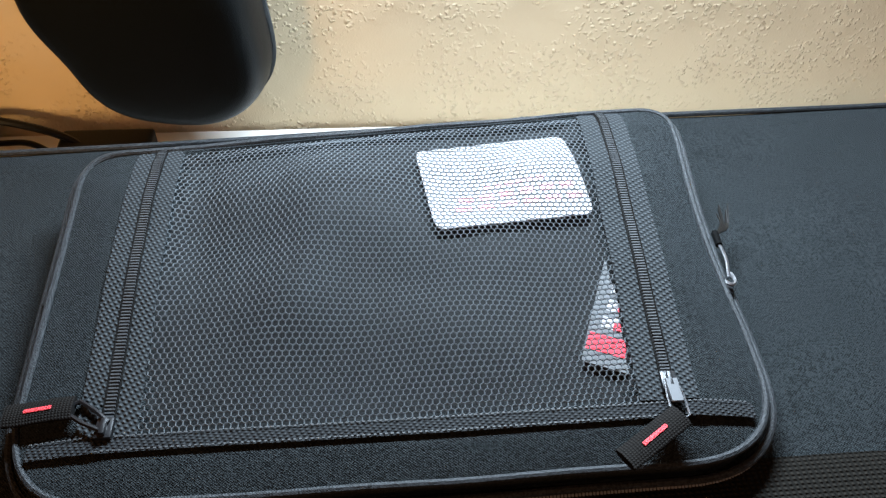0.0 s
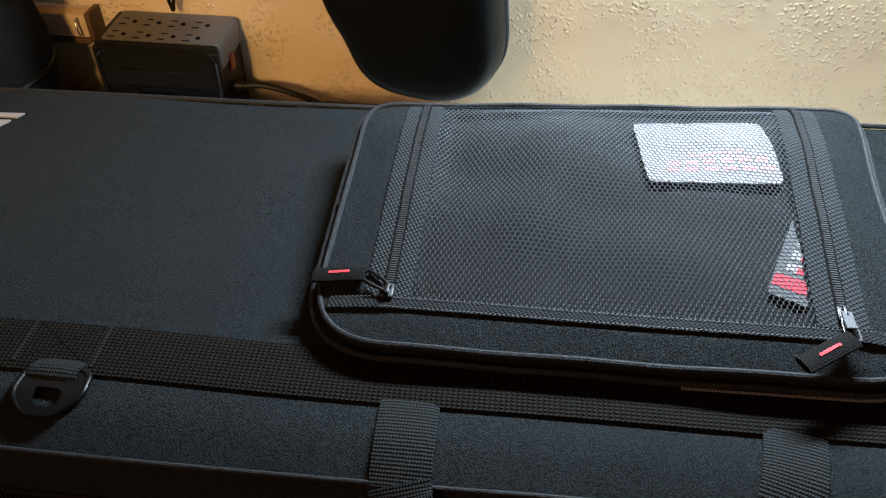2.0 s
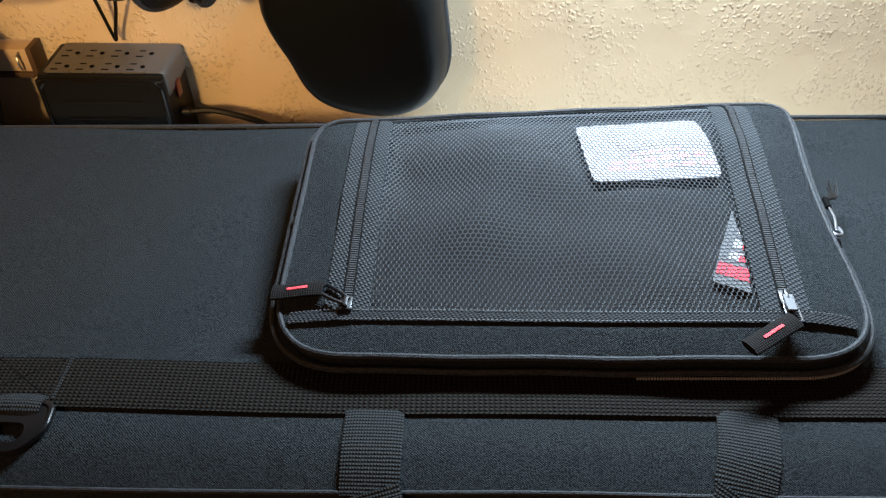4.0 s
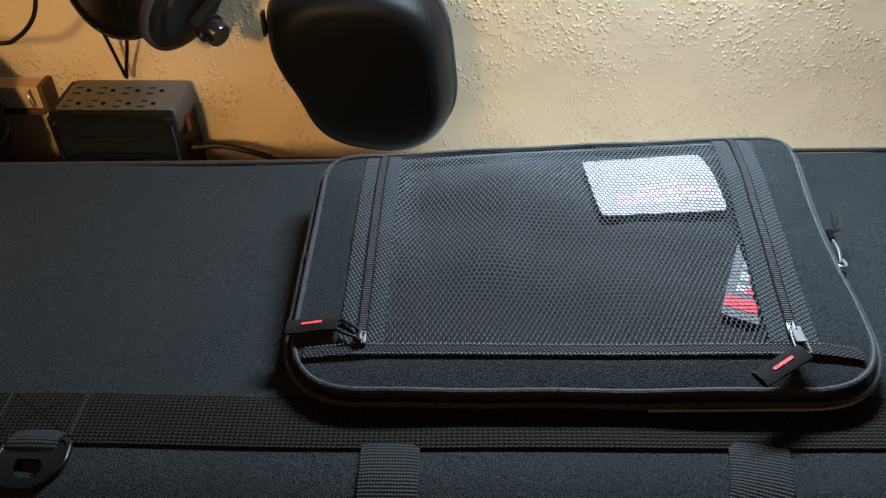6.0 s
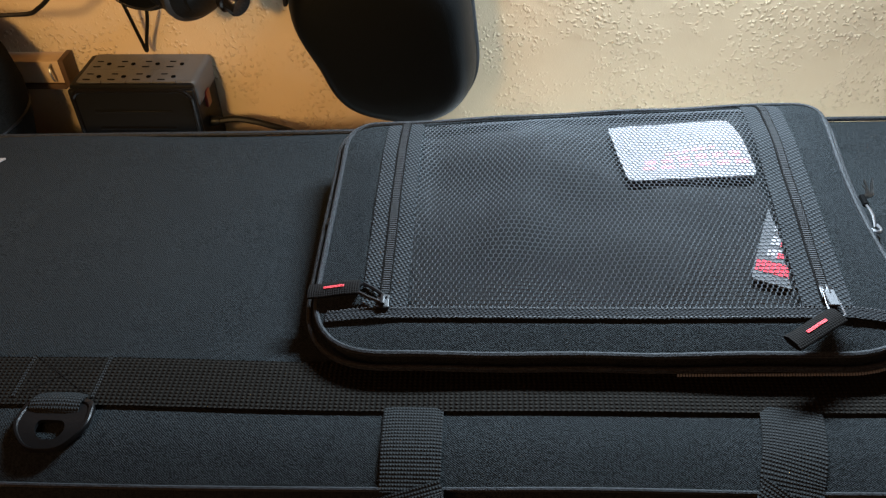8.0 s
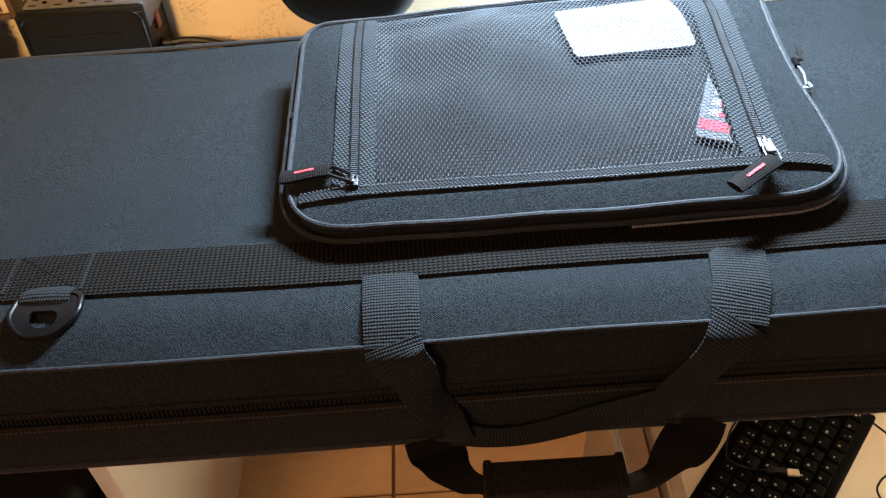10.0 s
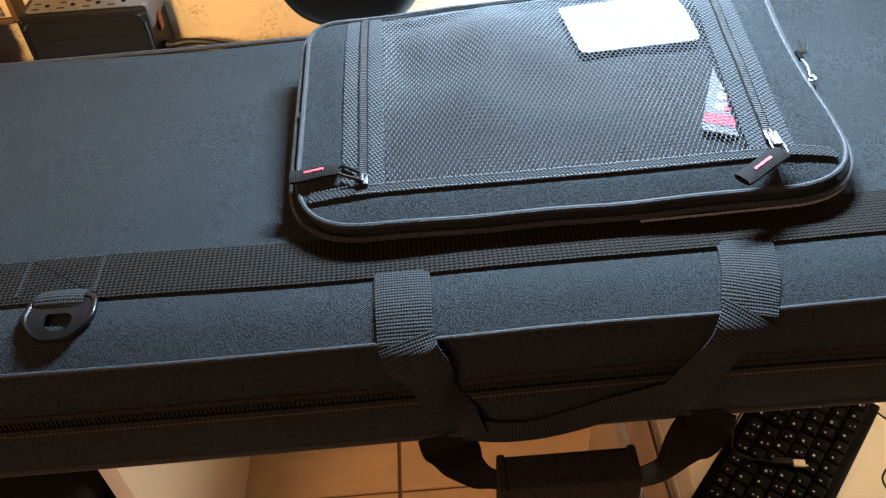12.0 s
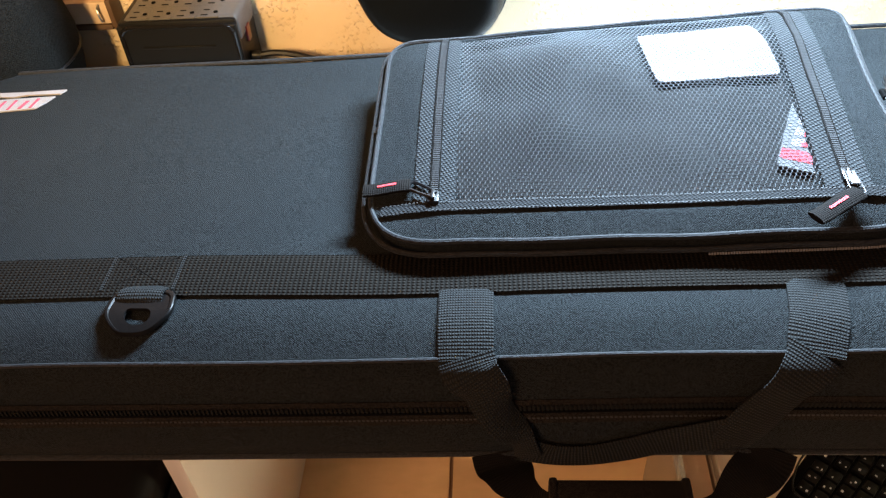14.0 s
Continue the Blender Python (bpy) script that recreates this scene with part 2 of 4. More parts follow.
LEATHER = material("moulded_black_shell", (0.0030, 0.0036, 0.0038), 0.45, 0, 0.2, 250, 0.15, 900, 0.008, (0.8, 0.9, 1.0), 0.10)
PLASTIC = material("matt_black_plastic", (0.0065, 0.0070, 0.0075), 0.42, 0, 0.2, 300, 0.15, 1500, 0, (1, 1, 1), 0.12)
GLOSS = material("glossy_black_plastic", (0.007, 0.007, 0.0075), 0.2, 0, 0.2, 300, 0.05, 800, 0, (1, 1, 1), 0.4)
GREYTOP = material("dark_grey_plastic", (0.085, 0.084, 0.082), 0.45, 0, 0.12, 300, 0.15, 1500)
HOLE = material("soft_black", (0.003, 0.003, 0.003), 0.8, spec=0.03)
CLOTH = woven("speaker_cloth", (0.0085, 0.0090, 0.0086), 0.0014, 0.01, (1, 1, 1), False, 0.85, 0.4, spec=0.04)
DULL = material("embossed_grey", (0.012, 0.012, 0.012), 0.5, 0, 0.1, 200)
REDLAMP = material("red_rocker_plastic", (0.12, 0.01, 0.008), 0.3, 0, 0.1, 200)
CABLE = material("black_cable", (0.006, 0.0055, 0.005), 0.45, 0, 0.2, 300, spec=0.25)
CREAM = material("cream_painted_wood", (0.55, 0.40, 0.26), 0.6, 0, 0.10, 60, 0.2, 200)
BROWN = material("brown_wood_edge", (0.075, 0.040, 0.018), 0.6, 0, 0.3, 60, 0.2, 200)
MELAMINE = material("white_melamine", (0.74, 0.71, 0.66), 0.4, 0, 0.04, 80, 0.05, 400)
KEYCAP = material("black_keycap", (0.004, 0.004, 0.004), 0.6, 0, 0.2, 300, 0.1, 1500, spec=0.05)
LEGEND = material("white_key_print", (0.42, 0.42, 0.42), 0.5)
PLUG = material("plug_metal", (0.70, 0.64, 0.50), 0.3, 0.4, 0.1, 100)
PAPER = material("cream_paper", (0.72, 0.66, 0.54), 0.7, 0, 0.06, 40)
ORANGE = material("pale_orange_paper", (0.66, 0.46, 0.33), 0.6, 0, 0.2, 30)
GROUT = material("brown_grout", (0.20, 0.12, 0.06), 0.9, 0, 0.2, 100, 0.3, 400)

# wall: trowelled stucco with scattered crumbs of plaster
STUCCO = material("cream_stucco", (0.56, 0.44, 0.288), 0.85, 0, 0.05, 30, 0, 300, 0, (1, 1, 1), 0.3, (0.60, 0.475, 0.312), 5.0)


def stucco_relief(m):
    nt = m.node_tree
    n, l = nt.nodes, nt.links
    tc = [x for x in n if x.type == "TEX_COORD"][0]
    a, b, c = (n.new("ShaderNodeTexNoise") for _ in range(3))
    for t, s, d in ((a, 260, 2), (b, 17, 4), (c, 600, 2)):
        t.inputs["Scale"].default_value, t.inputs["Detail"].default_value = s, d
        l.new(tc.outputs["Object"], t.inputs["Vector"])
    crumb = n.new("ShaderNodeMapRange")
    crumb.interpolation_type = "SMOOTHSTEP"
    crumb.inputs["From Min"].default_value, crumb.inputs["From Max"].default_value = 0.48, 0.10
    grain = n.new("ShaderNodeTexVoronoi")
    grain.inputs["Scale"].default_value = 190
    bent = n.new("ShaderNodeVectorMath")
    bent.operation = "MULTIPLY_ADD"
    l.new(a.outputs["Color"], bent.inputs[0])
    bent.inputs[1].default_value = (0.006, 0.006, 0.006)
    l.new(tc.outputs["Object"], bent.inputs[2])
    l.new(bent.outputs[0], grain.inputs["Vector"])
    l.new(grain.outputs["Distance"], crumb.inputs["Value"])
    patch = n.new("ShaderNodeMapRange")
    patch.inputs["From Min"].default_value, patch.inputs["From Max"].default_value = 0.42, 0.62
    l.new(b.outputs[0], patch.inputs["Value"])
    m1 = n.new("ShaderNodeMath")
    m1.operation = "MULTIPLY"
    l.new(crumb.outputs[0], m1.inputs[0])
    l.new(patch.outputs[0], m1.inputs[1])
    m2 = n.new("ShaderNodeMath")
    m2.operation = "MULTIPLY_ADD"
    l.new(b.outputs[0], m2.inputs[0])
    m2.inputs[1].default_value = 1.2
    l.new(m1.outputs[0], m2.inputs[2])
    m3 = n.new("ShaderNodeMath")
    m3.operation = "MULTIPLY_ADD"
    l.new(c.outputs[0], m3.inputs[0])
    m3.inputs[1].default_value = 0.12
    l.new(m2.outputs[0], m3.inputs[2])
    bump = n.new("ShaderNodeBump")
    bump.inputs["Strength"].default_value, bump.inputs["Distance"].default_value = 0.7, 0.0030
    l.new(m3.outputs[0], bump.inputs["Height"])
    l.new(bump.outputs[0], n["Principled BSDF"].inputs["Normal"])


stucco_relief(STUCCO)
TILE = material("beige_ceramic_tile", (0.56, 0.37, 0.18), 0.3, 0, 0.18, 25, 0.1, 120, 0, (1, 1, 1), 0.5, (0.68, 0.48, 0.26), 9.0)
# unseen walls and ceiling, brown only to hold down bounced light
DARKWALL = material("dark_unseen_wall", (0.16, 0.11, 0.08), 0.8, 0, 0.1, 20, 0.1, 120)
CEILING = material("dark_unseen_ceiling", (0.22, 0.15, 0.09), 0.9, 0, 0.04, 20, 0.2, 120)

CLEAR = material("clear_plastic", (0.75, 0.75, 0.72), 0.15, 0, 0.03, 20)
CLEAR.node_tree.nodes["Principled BSDF"].inputs["Transmission Weight"].default_value = 0.8

# ---------- the room ----------
X0, X1, Y0, TOP = -2.6, 1.06, -3.6, 2.6
single("floor", box_bm((X0, Y0, -0.12), (X1, WALL, -0.006)), GROUT, "brown grout bed under the floor tiles", "floor", kind="structure", smooth=False)
floor_ob = bpy.data.objects["floor"]
single("wall_north", box_bm((X0 - 0.15, WALL, -0.1), (X1 + 0.15, WALL + 0.15, TOP)), STUCCO, "cream stucco wall with rough trowelled plaster", "wall",
       kind="structure", smooth=False)
single("wall_west", box_bm((X0 - 0.15, Y0, -0.1), (X0, WALL, TOP)), DARKWALL, "unseen side wall kept dark brown to cut bounced light", "wall", kind="structure", smooth=False)
single("wall_south", joined(box_bm((X0 - 0.15, Y0 - 0.15, -0.1), (-0.45, Y0, TOP)), box_bm((-0.45, Y0 - 0.15, -0.1), (X1 + 0.15, Y0, 0.95)), box_bm((-0.45, Y0 - 0.15, 2.15), (X1 + 0.15, Y0, TOP))), DARKWALL, "unseen dark brown rear wall with an added opening", "wall", kind="structure", smooth=False)
# the tall opening is added for the low fill
single("wall_east", joined(box_bm((X1, Y0, -0.1), (X1 + 0.15, -0.12, TOP)), box_bm((X1, 0.27, -0.1), (X1 + 0.15, WALL, TOP)),
                           box_bm((X1, -0.12, -0.1), (X1 + 0.15, 0.27, 0.05)), box_bm((X1, -0.12, 2.15), (X1 + 0.15, 0.27, TOP))), DARKWALL,
       "unseen dark brown side wall with an added opening for light", "wall", kind="structure", smooth=False)
single("ceiling", box_bm((X0 - 0.15, Y0 - 0.15, TOP), (X1 + 0.15, WALL + 0.15, TOP + 0.12)), CEILING, "unseen ceiling kept dark brown to cut bounced light", "ceiling", kind="structure", smooth=False)

# ---------- desk ----------
desk = thing("desk", (0.2, 0.1, 0), "white melamine desk against the stucco wall", "desk")
part("desktop", box_bm((-1.05, -0.085, DESK - 0.03), (1.0, WALL - 0.004, DESK), 0.002), MELAMINE, desk)
for px in (-0.435, 0.96):
    part("side_panel", box_bm((px, -0.077, 0), (px + 0.02, WALL - 0.02, DESK - 0.03), 0.0012), MELAMINE, desk)
part("side_panel", box_bm((-1.05, -0.077, 0), (-1.03, WALL - 0.02, DESK - 0.03), 0.0012), MELAMINE, desk)

# ---------- keyboard bag ----------
bag = thing("keyboard_bag", (-0.05, 0, DESK), "black padded nylon keyboard gig bag lying flat on the desk", "bag")
BX0, BX1 = -0.80, 0.66


def back_y(x):
    return 0.1525 + 0.0452 * x + 0.002 * math.sin(9 * x)


def front_y(x):
    return -0.2252 + 0.005 * x + 0.0015 * math.sin(7 * x + 1)


def front_drop(x):
    return 0.0075 + min(0.0035, 0.012 * max(0.0, -x))


def bag_top(x, y):
    """Height of the bag's top: softly padded, falling to the front seam."""
    f = front_y(x)
    k = min(1.0, max(0.0, (f + 0.050 - y) / 0.050))
    swell = 0.0020 * math.sin(math.pi * k ** 1.4)
    sag = 0.0012 * math.sin(11 * x + 4 * y) + 0.0008 * math.sin(23 * x - 9 * y)
    return Z + sag - front_drop(x) * min(1.0, max(0.0, (f + 0.040 - y) / 0.040)) ** 1.8 + swell - 0.003 * smoothstep(back_y(x) - 0.02, back_y(x), y)


def bag_section(x):
    b, f = back_y(x), front_y(x)
    lo = DESK + 0.001
    ends = min(1.0, (x - BX0) / 0.03, (BX1 - x) / 0.03)
    ends = math.sqrt(max(0.02, 1 - (1 - ends) ** 2))
    rows = []
    for k in range(25):
        y = f + (b - f) * (k / 24)
        rows.append((y, bag_top(x, y)))
    for k in range(1, 8):
        t = k / 8
        rows.append((b + 0.004 * math.sin(math.pi * t), Z - 0.004 + (lo - Z + 0.004) * t))
    rows.append((b - 0.004, lo))
    rows.append((f - 0.006, lo))
    for k in range(1, 10):
        t = k / 10
        rows.append((f - 0.009 * (1 - t) - 0.006 * math.sin(math.pi * t) ** 0.7 - 0.002 * math.sin(2.2 * math.pi * t), lo + 0.004 + (bag_top(x, f) - 0.001 - lo - 0.004) * t))
    mid = (lo + Z) / 2
    return [(y, mid + (z - mid) * (0.75 + 0.25 * ends)) for y, z in rows]


bm = bmesh.new()
xs = [BX0 + (BX1 - BX0) * i / 110 for i in range(111)]
rings = [[bm.verts.new((x, y, z)) for y, z in bag_section(x)] for x in xs]
for a, b in zip(rings, rings[1:]):
    m = len(a)
    for k in range(m):
        bm.faces.new((a[k], a[(k + 1) % m], b[(k + 1) % m], b[k]))
bm.faces.new(rings[0])
bm.faces.new(rings[-1])
part("body", bm, FABRIC, bag)

steps = [BX0 + 0.02 + (BX1 - BX0 - 0.04) * i / 160 for i in range(161)]
part("front_piping", tube([(x, front_y(x) - 0.0015, bag_top(x, front_y(x)) + 0.0003 + 0.0005 * math.sin(31 * x)) for x in steps], 0.0014, 8), PIPING, bag, "worn black fabric piping")
part("back_piping", tube([(x, back_y(x) + 0.001, Z - 0.002) for x in steps], 0.0022, 8), PIPING, bag)
part("bottom_piping", tube([(x, front_y(x) - 0.0088, DESK + 0.0040) for x in steps], 0.0024, 8), PIPING, bag)

# front zip of the main compartment: two rows of stitching tape with the coil between
ZIP = Z - 0.055


def front_line(x, z):
    t = (z - DESK - 0.005) / (Z - 0.012 - DESK - 0.005)
    return front_y(x) - 0.009 * (1 - t) - 0.006 * max(0, math.sin(math.pi * t)) ** 0.7 - 0.002 * math.sin(2.2 * math.pi * t)


for dz in (0.0055, -0.0055):
    pts = [Vector((x, front_line(x, ZIP + dz) - 0.0008, ZIP + dz + 0.0008 * math.sin(14 * x))) for x in steps]
    part("zipper_tape", ribbon(pts, [Vector((0, 0.1, 1))] * len(pts), 0.0095, 0.0012, 2), GRIP, bag)


def row_of_teeth(path, wide, pitch, tall, along):
    """Small bars across a zip's line, as one mesh."""
    bm = bmesh.new()
    pts, acc = [Vector(p) for p in path], 0.0
    for a, b in zip(pts, pts[1:]):
        d = b - a
        n = d.length
        d.normalize()
        while acc < n:
            c = a + d * acc
            w = along.cross(d).normalized()
            up = d.cross(w)
            vs = []
            for sx in (-1, 1):
                for sy in (-1, 1):
                    vs.append(bm.verts.new(c + w * (sx * wide / 2) + d * (sy * pitch * 0.32)))
            tops = [bm.verts.new(c + w * (sx * wide * 0.45) + d * (sy * pitch * 0.22) + along * tall) for sx in (-1, 1) for sy in (-1, 1)]
            for i, j in ((0, 1), (1, 3), (3, 2), (2, 0)):
                bm.faces.new((vs[i], vs[j], tops[j], tops[i]))
            bm.faces.new((tops[0], tops[1], tops[3], tops[2]))
            acc += pitch
        acc -= n
    return bm


for name, dz, wide, pitch, tall in (("zipper_teeth", 0.0040, 0.0050, 0.0030, 0.0010), ("stitching", -0.0045, 0.0013, 0.0030, 0.0007)):
    line = [(x, front_line(x, ZIP + dz) - 0.0016, ZIP + dz + 0.0008 * math.sin(14 * x)) for x in steps]
    part(name, row_of_teeth(line, wide, pitch, tall, Vector((0.35, -1, 0)).normalized()), WEB if wide > 0.002 else STITCH, bag, kind="stuff")
pts = [Vector((x, front_line(x, ZIP) - 0.0009, ZIP - 0.0002 + 0.0008 * math.sin(14 * x))) for x in steps]
part("zipper_gap", tube(pts, 0.0011, 6), HOLE, bag)

# wide webbing band along the top, under the pocket
pts = [Vector((x, -0.158 + 0.004 * math.sin(3 * x), bag_top(x, -0.158) + 0.0022)) for x in steps]
part("webbing_band", ribbon(pts, [Vector((0, 1, 0))] * len(pts), 0.039, 0.0022, 6), BAND, bag, "wide black webbing band")
for sx in (-0.284, -0.335):
    part("seam", ribbon([Vector((sx, y, bag_top(sx, y) + 0.0032)) for y in (-0.176, -0.165, -0.155, -0.141)], [Vector((1, 0, 0))] * 4, 0.0022, 0.001, 2), WEB, bag)
for a, b in (((-0.332, -0.174), (-0.288, -0.143)), ((-0.332, -0.143), (-0.288, -0.174))):
    part("stitching", tube([(a[0], a[1], bag_top(*a) + 0.0030), ((a[0] + b[0]) / 2, (a[1] + b[1]) / 2, bag_top(-0.31, -0.158) + 0.0033),
                            (b[0], b[1], bag_top(*b) + 0.0030)], 0.0004, 5), WEBFINE, bag)
# D-ring with its loop
def rounded(corners, radius, n=5):
    out = []
    for i, c in enumerate(corners):
        p, a, b = Vector(c), Vector(corners[i - 1]), Vector(corners[(i + 1) % len(corners)])
        r = min(radius, (a - p).length * 0.48, (b - p).length * 0.48)
        s, e = p + (a - p).normalized() * r, p + (b - p).normalized() * r
        out += [s * (1 - k / n) ** 2 + p * (2 * k / n * (1 - k / n)) + e * (k / n) ** 2 for k in range(n + 1)]
    return out


def plate_z(y):
    return bag_top(-0.303, y) + 0.0022


outer = rounded([(-0.3215, -0.178), (-0.2795, -0.178), (-0.2765, -0.199), (-0.2900, -0.2140), (-0.3120, -0.2145), (-0.3240, -0.200)], 0.0075)
inner = rounded([(-0.3085, -0.1950), (-0.2925, -0.1955), (-0.2900, -0.2020), (-0.2940, -0.2080), (-0.3040, -0.2080), (-0.3095, -0.2020)], 0.004)
ring = bmesh.new()
cols = []
for o, q in zip(outer, inner):
    h = o.lerp(q, 0.16)
    cols.append([ring.verts.new((p.x, p.y, plate_z(p.y) + dz)) for p, dz in ((o, 0), (o, 0.0030), (o.lerp(q, 0.05), 0.0036), (h, 0.0036), (o.lerp(q, 0.22), 0.0026), (q, 0.0026), (q, 0))])
for k in range(len(cols)):
    a, b = cols[k - 1], cols[k]
    for i in range(7):
        ring.faces.new((a[i], a[(i + 1) % 7], b[(i + 1) % 7], b[i]))
part("d_ring", ring, PVC, bag, "glossy black plastic strap ring", crease=30)
loop = spline([(-0.3025, -0.172, Z + 0.003), (-0.3025, -0.177, Z + 0.0066), (-0.3025, -0.182, Z + 0.0088), (-0.3025, -0.187, Z + 0.0080), (-0.3025, -0.1905, Z + 0.004)], 5)
part("ring_loop", ribbon(loop, [Vector((1, 0, 0))] * len(loop), 0.031, 0.003, 4), WEB, bag)

# carry handle of webbing, slack over the front
for line in (((-0.1765, -0.0824), (-0.186, -0.0824), (-0.204, -0.0823), (-0.217, -0.0822), (-0.2245, -0.0822), (-0.2290, -0.0822)),
             ((-0.1740, 0.1445), (-0.186, 0.1425), (-0.204, 0.1390), (-0.217, 0.1352), (-0.2235, 0.1337), (-0.2275, 0.1328))):
    pts = []
    for y, x in line:
        f = front_y(x)
        pts.append(Vector((x, y, bag_top(x, max(y, f)) + 0.0022 - max(0.0, (f - y) * 0.45))))
    pts = spline(pts, 5)
    part("handle_tab", ribbon(pts, [Vector((1, 0, 0))] * len(pts), lambda t: 0.0364 - 0.0022 * t * t, 0.0022, 6, 0.0004), WEB, bag, "flat webbing end of the carry handle")
# each strand turns from its tab towards the other; rows of left edge and right edge
def strap(name, rows, mat, curl=0.0012):
    mids, dirs, widths = [], [], []
    for a, b in rows:
        a, b = Vector(a), Vector(b)
        mids.append((a + b) / 2)
        dirs.append(b - a)
        widths.append(Vector(((b - a).length, 0, 0)))
    pts, wid, ws = spline(mids, 7), spline(dirs, 7), spline(widths, 7)
    return part(name, ribbon(pts, wid, lambda t: ws[round(t * (len(ws) - 1))].x, 0.0022, 6, curl), mat, bag)


F = -0.2415
strap("handle_strand", [((-0.1004, -0.2285, Z - 0.0055), (-0.0640, -0.2285, Z - 0.0055)), ((-0.0965, F + 0.004, Z - 0.013), (-0.0600, F + 0.004, Z - 0.012)),
                        ((-0.0850, F - 0.001, Z - 0.024), (-0.0545, F + 0.002, Z - 0.024)), ((-0.0735, F - 0.010, Z - 0.042), (-0.0520, F + 0.004, Z - 0.044)),
                        ((-0.0625, F - 0.012, Z - 0.058), (-0.0450, F + 0.004, Z - 0.060)), ((-0.0545, F - 0.003, Z - 0.079), (-0.0380, F - 0.004, Z - 0.073)),
                        ((-0.0490, F - 0.003, Z - 0.098), (-0.0360, F - 0.004, Z - 0.085))], WEB)
strap("handle_run", [((-0.0430, F, Z - 0.0765), (-0.0460, F - 0.002, Z - 0.0985)), ((-0.0230, F, Z - 0.0840), (-0.0260, F - 0.002, Z - 0.1035)),
                     ((0.0000, F, Z - 0.0840), (-0.0020, F - 0.002, Z - 0.1035)), ((0.0228, F, Z - 0.0760), (0.0240, F - 0.002, Z - 0.0975)),
                     ((0.0448, F, Z - 0.0660), (0.0486, F - 0.002, Z - 0.0885)), ((0.0630, F, Z - 0.0595), (0.0716, F - 0.002, Z - 0.0850)),
                     ((0.0823, F - 0.001, Z - 0.0515), (0.0960, F - 0.002, Z - 0.0820))], WEB)
strap("handle_strand", [((0.1155, -0.2270, Z - 0.0055), (0.1500, -0.2275, Z - 0.0055)), ((0.1085, F + 0.005, Z - 0.0105), (0.1385, F + 0.003, Z - 0.0165)),
                        ((0.1025, F, Z - 0.0180), (0.1280, F - 0.001, Z - 0.030)), ((0.0936, F, Z - 0.034), (0.1197, F - 0.002, Z - 0.046)),
                        ((0.0825, F - 0.002, Z - 0.0520), (0.1110, F - 0.003, Z - 0.066)), ((0.0790, F - 0.003, Z - 0.064), (0.0985, F - 0.004, Z - 0.085))], WEB)
# second handle with the padded grip, hanging below
strap("grip_strap", [((-0.0820, -0.2330, 0.7600), (-0.0390, -0.2330, 0.7520)), ((-0.0790, -0.2395, 0.7520), (-0.0377, -0.2395, 0.7445)), ((-0.0699, -0.2490, 0.7490), (-0.0355, -0.2490, 0.7450)),
                     ((-0.0539, -0.2590, 0.7419), (-0.0331, -0.2590, 0.7467)), ((-0.0300, -0.2660, 0.7321), (-0.0290, -0.2660, 0.7560)),
                     ((-0.0200, -0.2680, 0.7300), (-0.0200, -0.2680, 0.7560))], WEBFINE, 0.0005)
strap("grip_strap", [((0.1090, -0.2330, 0.7600), (0.1430, -0.2330, 0.7580)), ((0.1040, -0.2395, 0.7515), (0.1385, -0.2395, 0.7500)), ((0.0884, -0.2490, 0.7477), (0.1225, -0.2490, 0.7435)),
                     ((0.0795, -0.2590, 0.7400), (0.0989, -0.2590, 0.7259)), ((0.0690, -0.2660, 0.7475), (0.0720, -0.2660, 0.7198)),
                     ((0.0580, -0.2680, 0.7500), (0.0580, -0.2680, 0.7250))], WEBFINE, 0.0005)
part("handle_grip", box_bm((-0.0290, -0.283, DESK - 0.048), (0.0640, -0.258, DESK + 0.0115), 0.0035, 3), GRIP, bag, "padded fabric grip wrapped round the lower handle")
for gx in (-0.0295, 0.0585):
    part("grip_hem", box_bm((gx, -0.2842, DESK - 0.049), (gx + 0.0060, -0.257, DESK + 0.0127), 0.0022, 2), GRIP, bag)

# sewn patch near the back edge, drawn as plain shapes
def flat_shape(name, ring, low, high, mat, label=""):
    bm = bmesh.new()
    lo_v = [bm.verts.new((px, py, bag_top(px, py) + low)) for px, py in ring]
    hi_v = [bm.verts.new((px, py, bag_top(px, py) + high)) for px, py in ring]
    bm.faces.new(hi_v)
    for k in range(len(ring)):
        bm.faces.new((lo_v[k - 1], lo_v[k], hi_v[k], hi_v[k - 1]))
    part(name, bm, mat, bag, label)


PATCH = material("patch_thread", (0.34, 0.33, 0.33), 0.8, 0, 0.2, 500, 0.6, 1200)
PATCHRED = material("patch_red_thread", (0.42, 0.08, 0.12), 0.8, 0, 0.3, 500, 0.6, 1200)
flat_shape("sewn_patch", [(-0.600, 0.051), (-0.540, 0.055), (-0.483, 0.0595), (-0.477, 0.068), (-0.471, 0.0790), (-0.520, 0.0775), (-0.600, 0.0750)], 0.0004, 0.0016, PATCH,
           "white embroidered patch with red strokes")
flat_shape("patch_edge", [(-0.600, 0.0790), (-0.560, 0.0815), (-0.548, 0.0790), (-0.532, 0.0830), (-0.512, 0.0805), (-0.500, 0.0835), (-0.468, 0.0830), (-0.4640, 0.0900),
                          (-0.500, 0.0885), (-0.530, 0.0893), (-0.556, 0.0868), (-0.600, 0.0850)], 0.0004, 0.0018, PATCH)
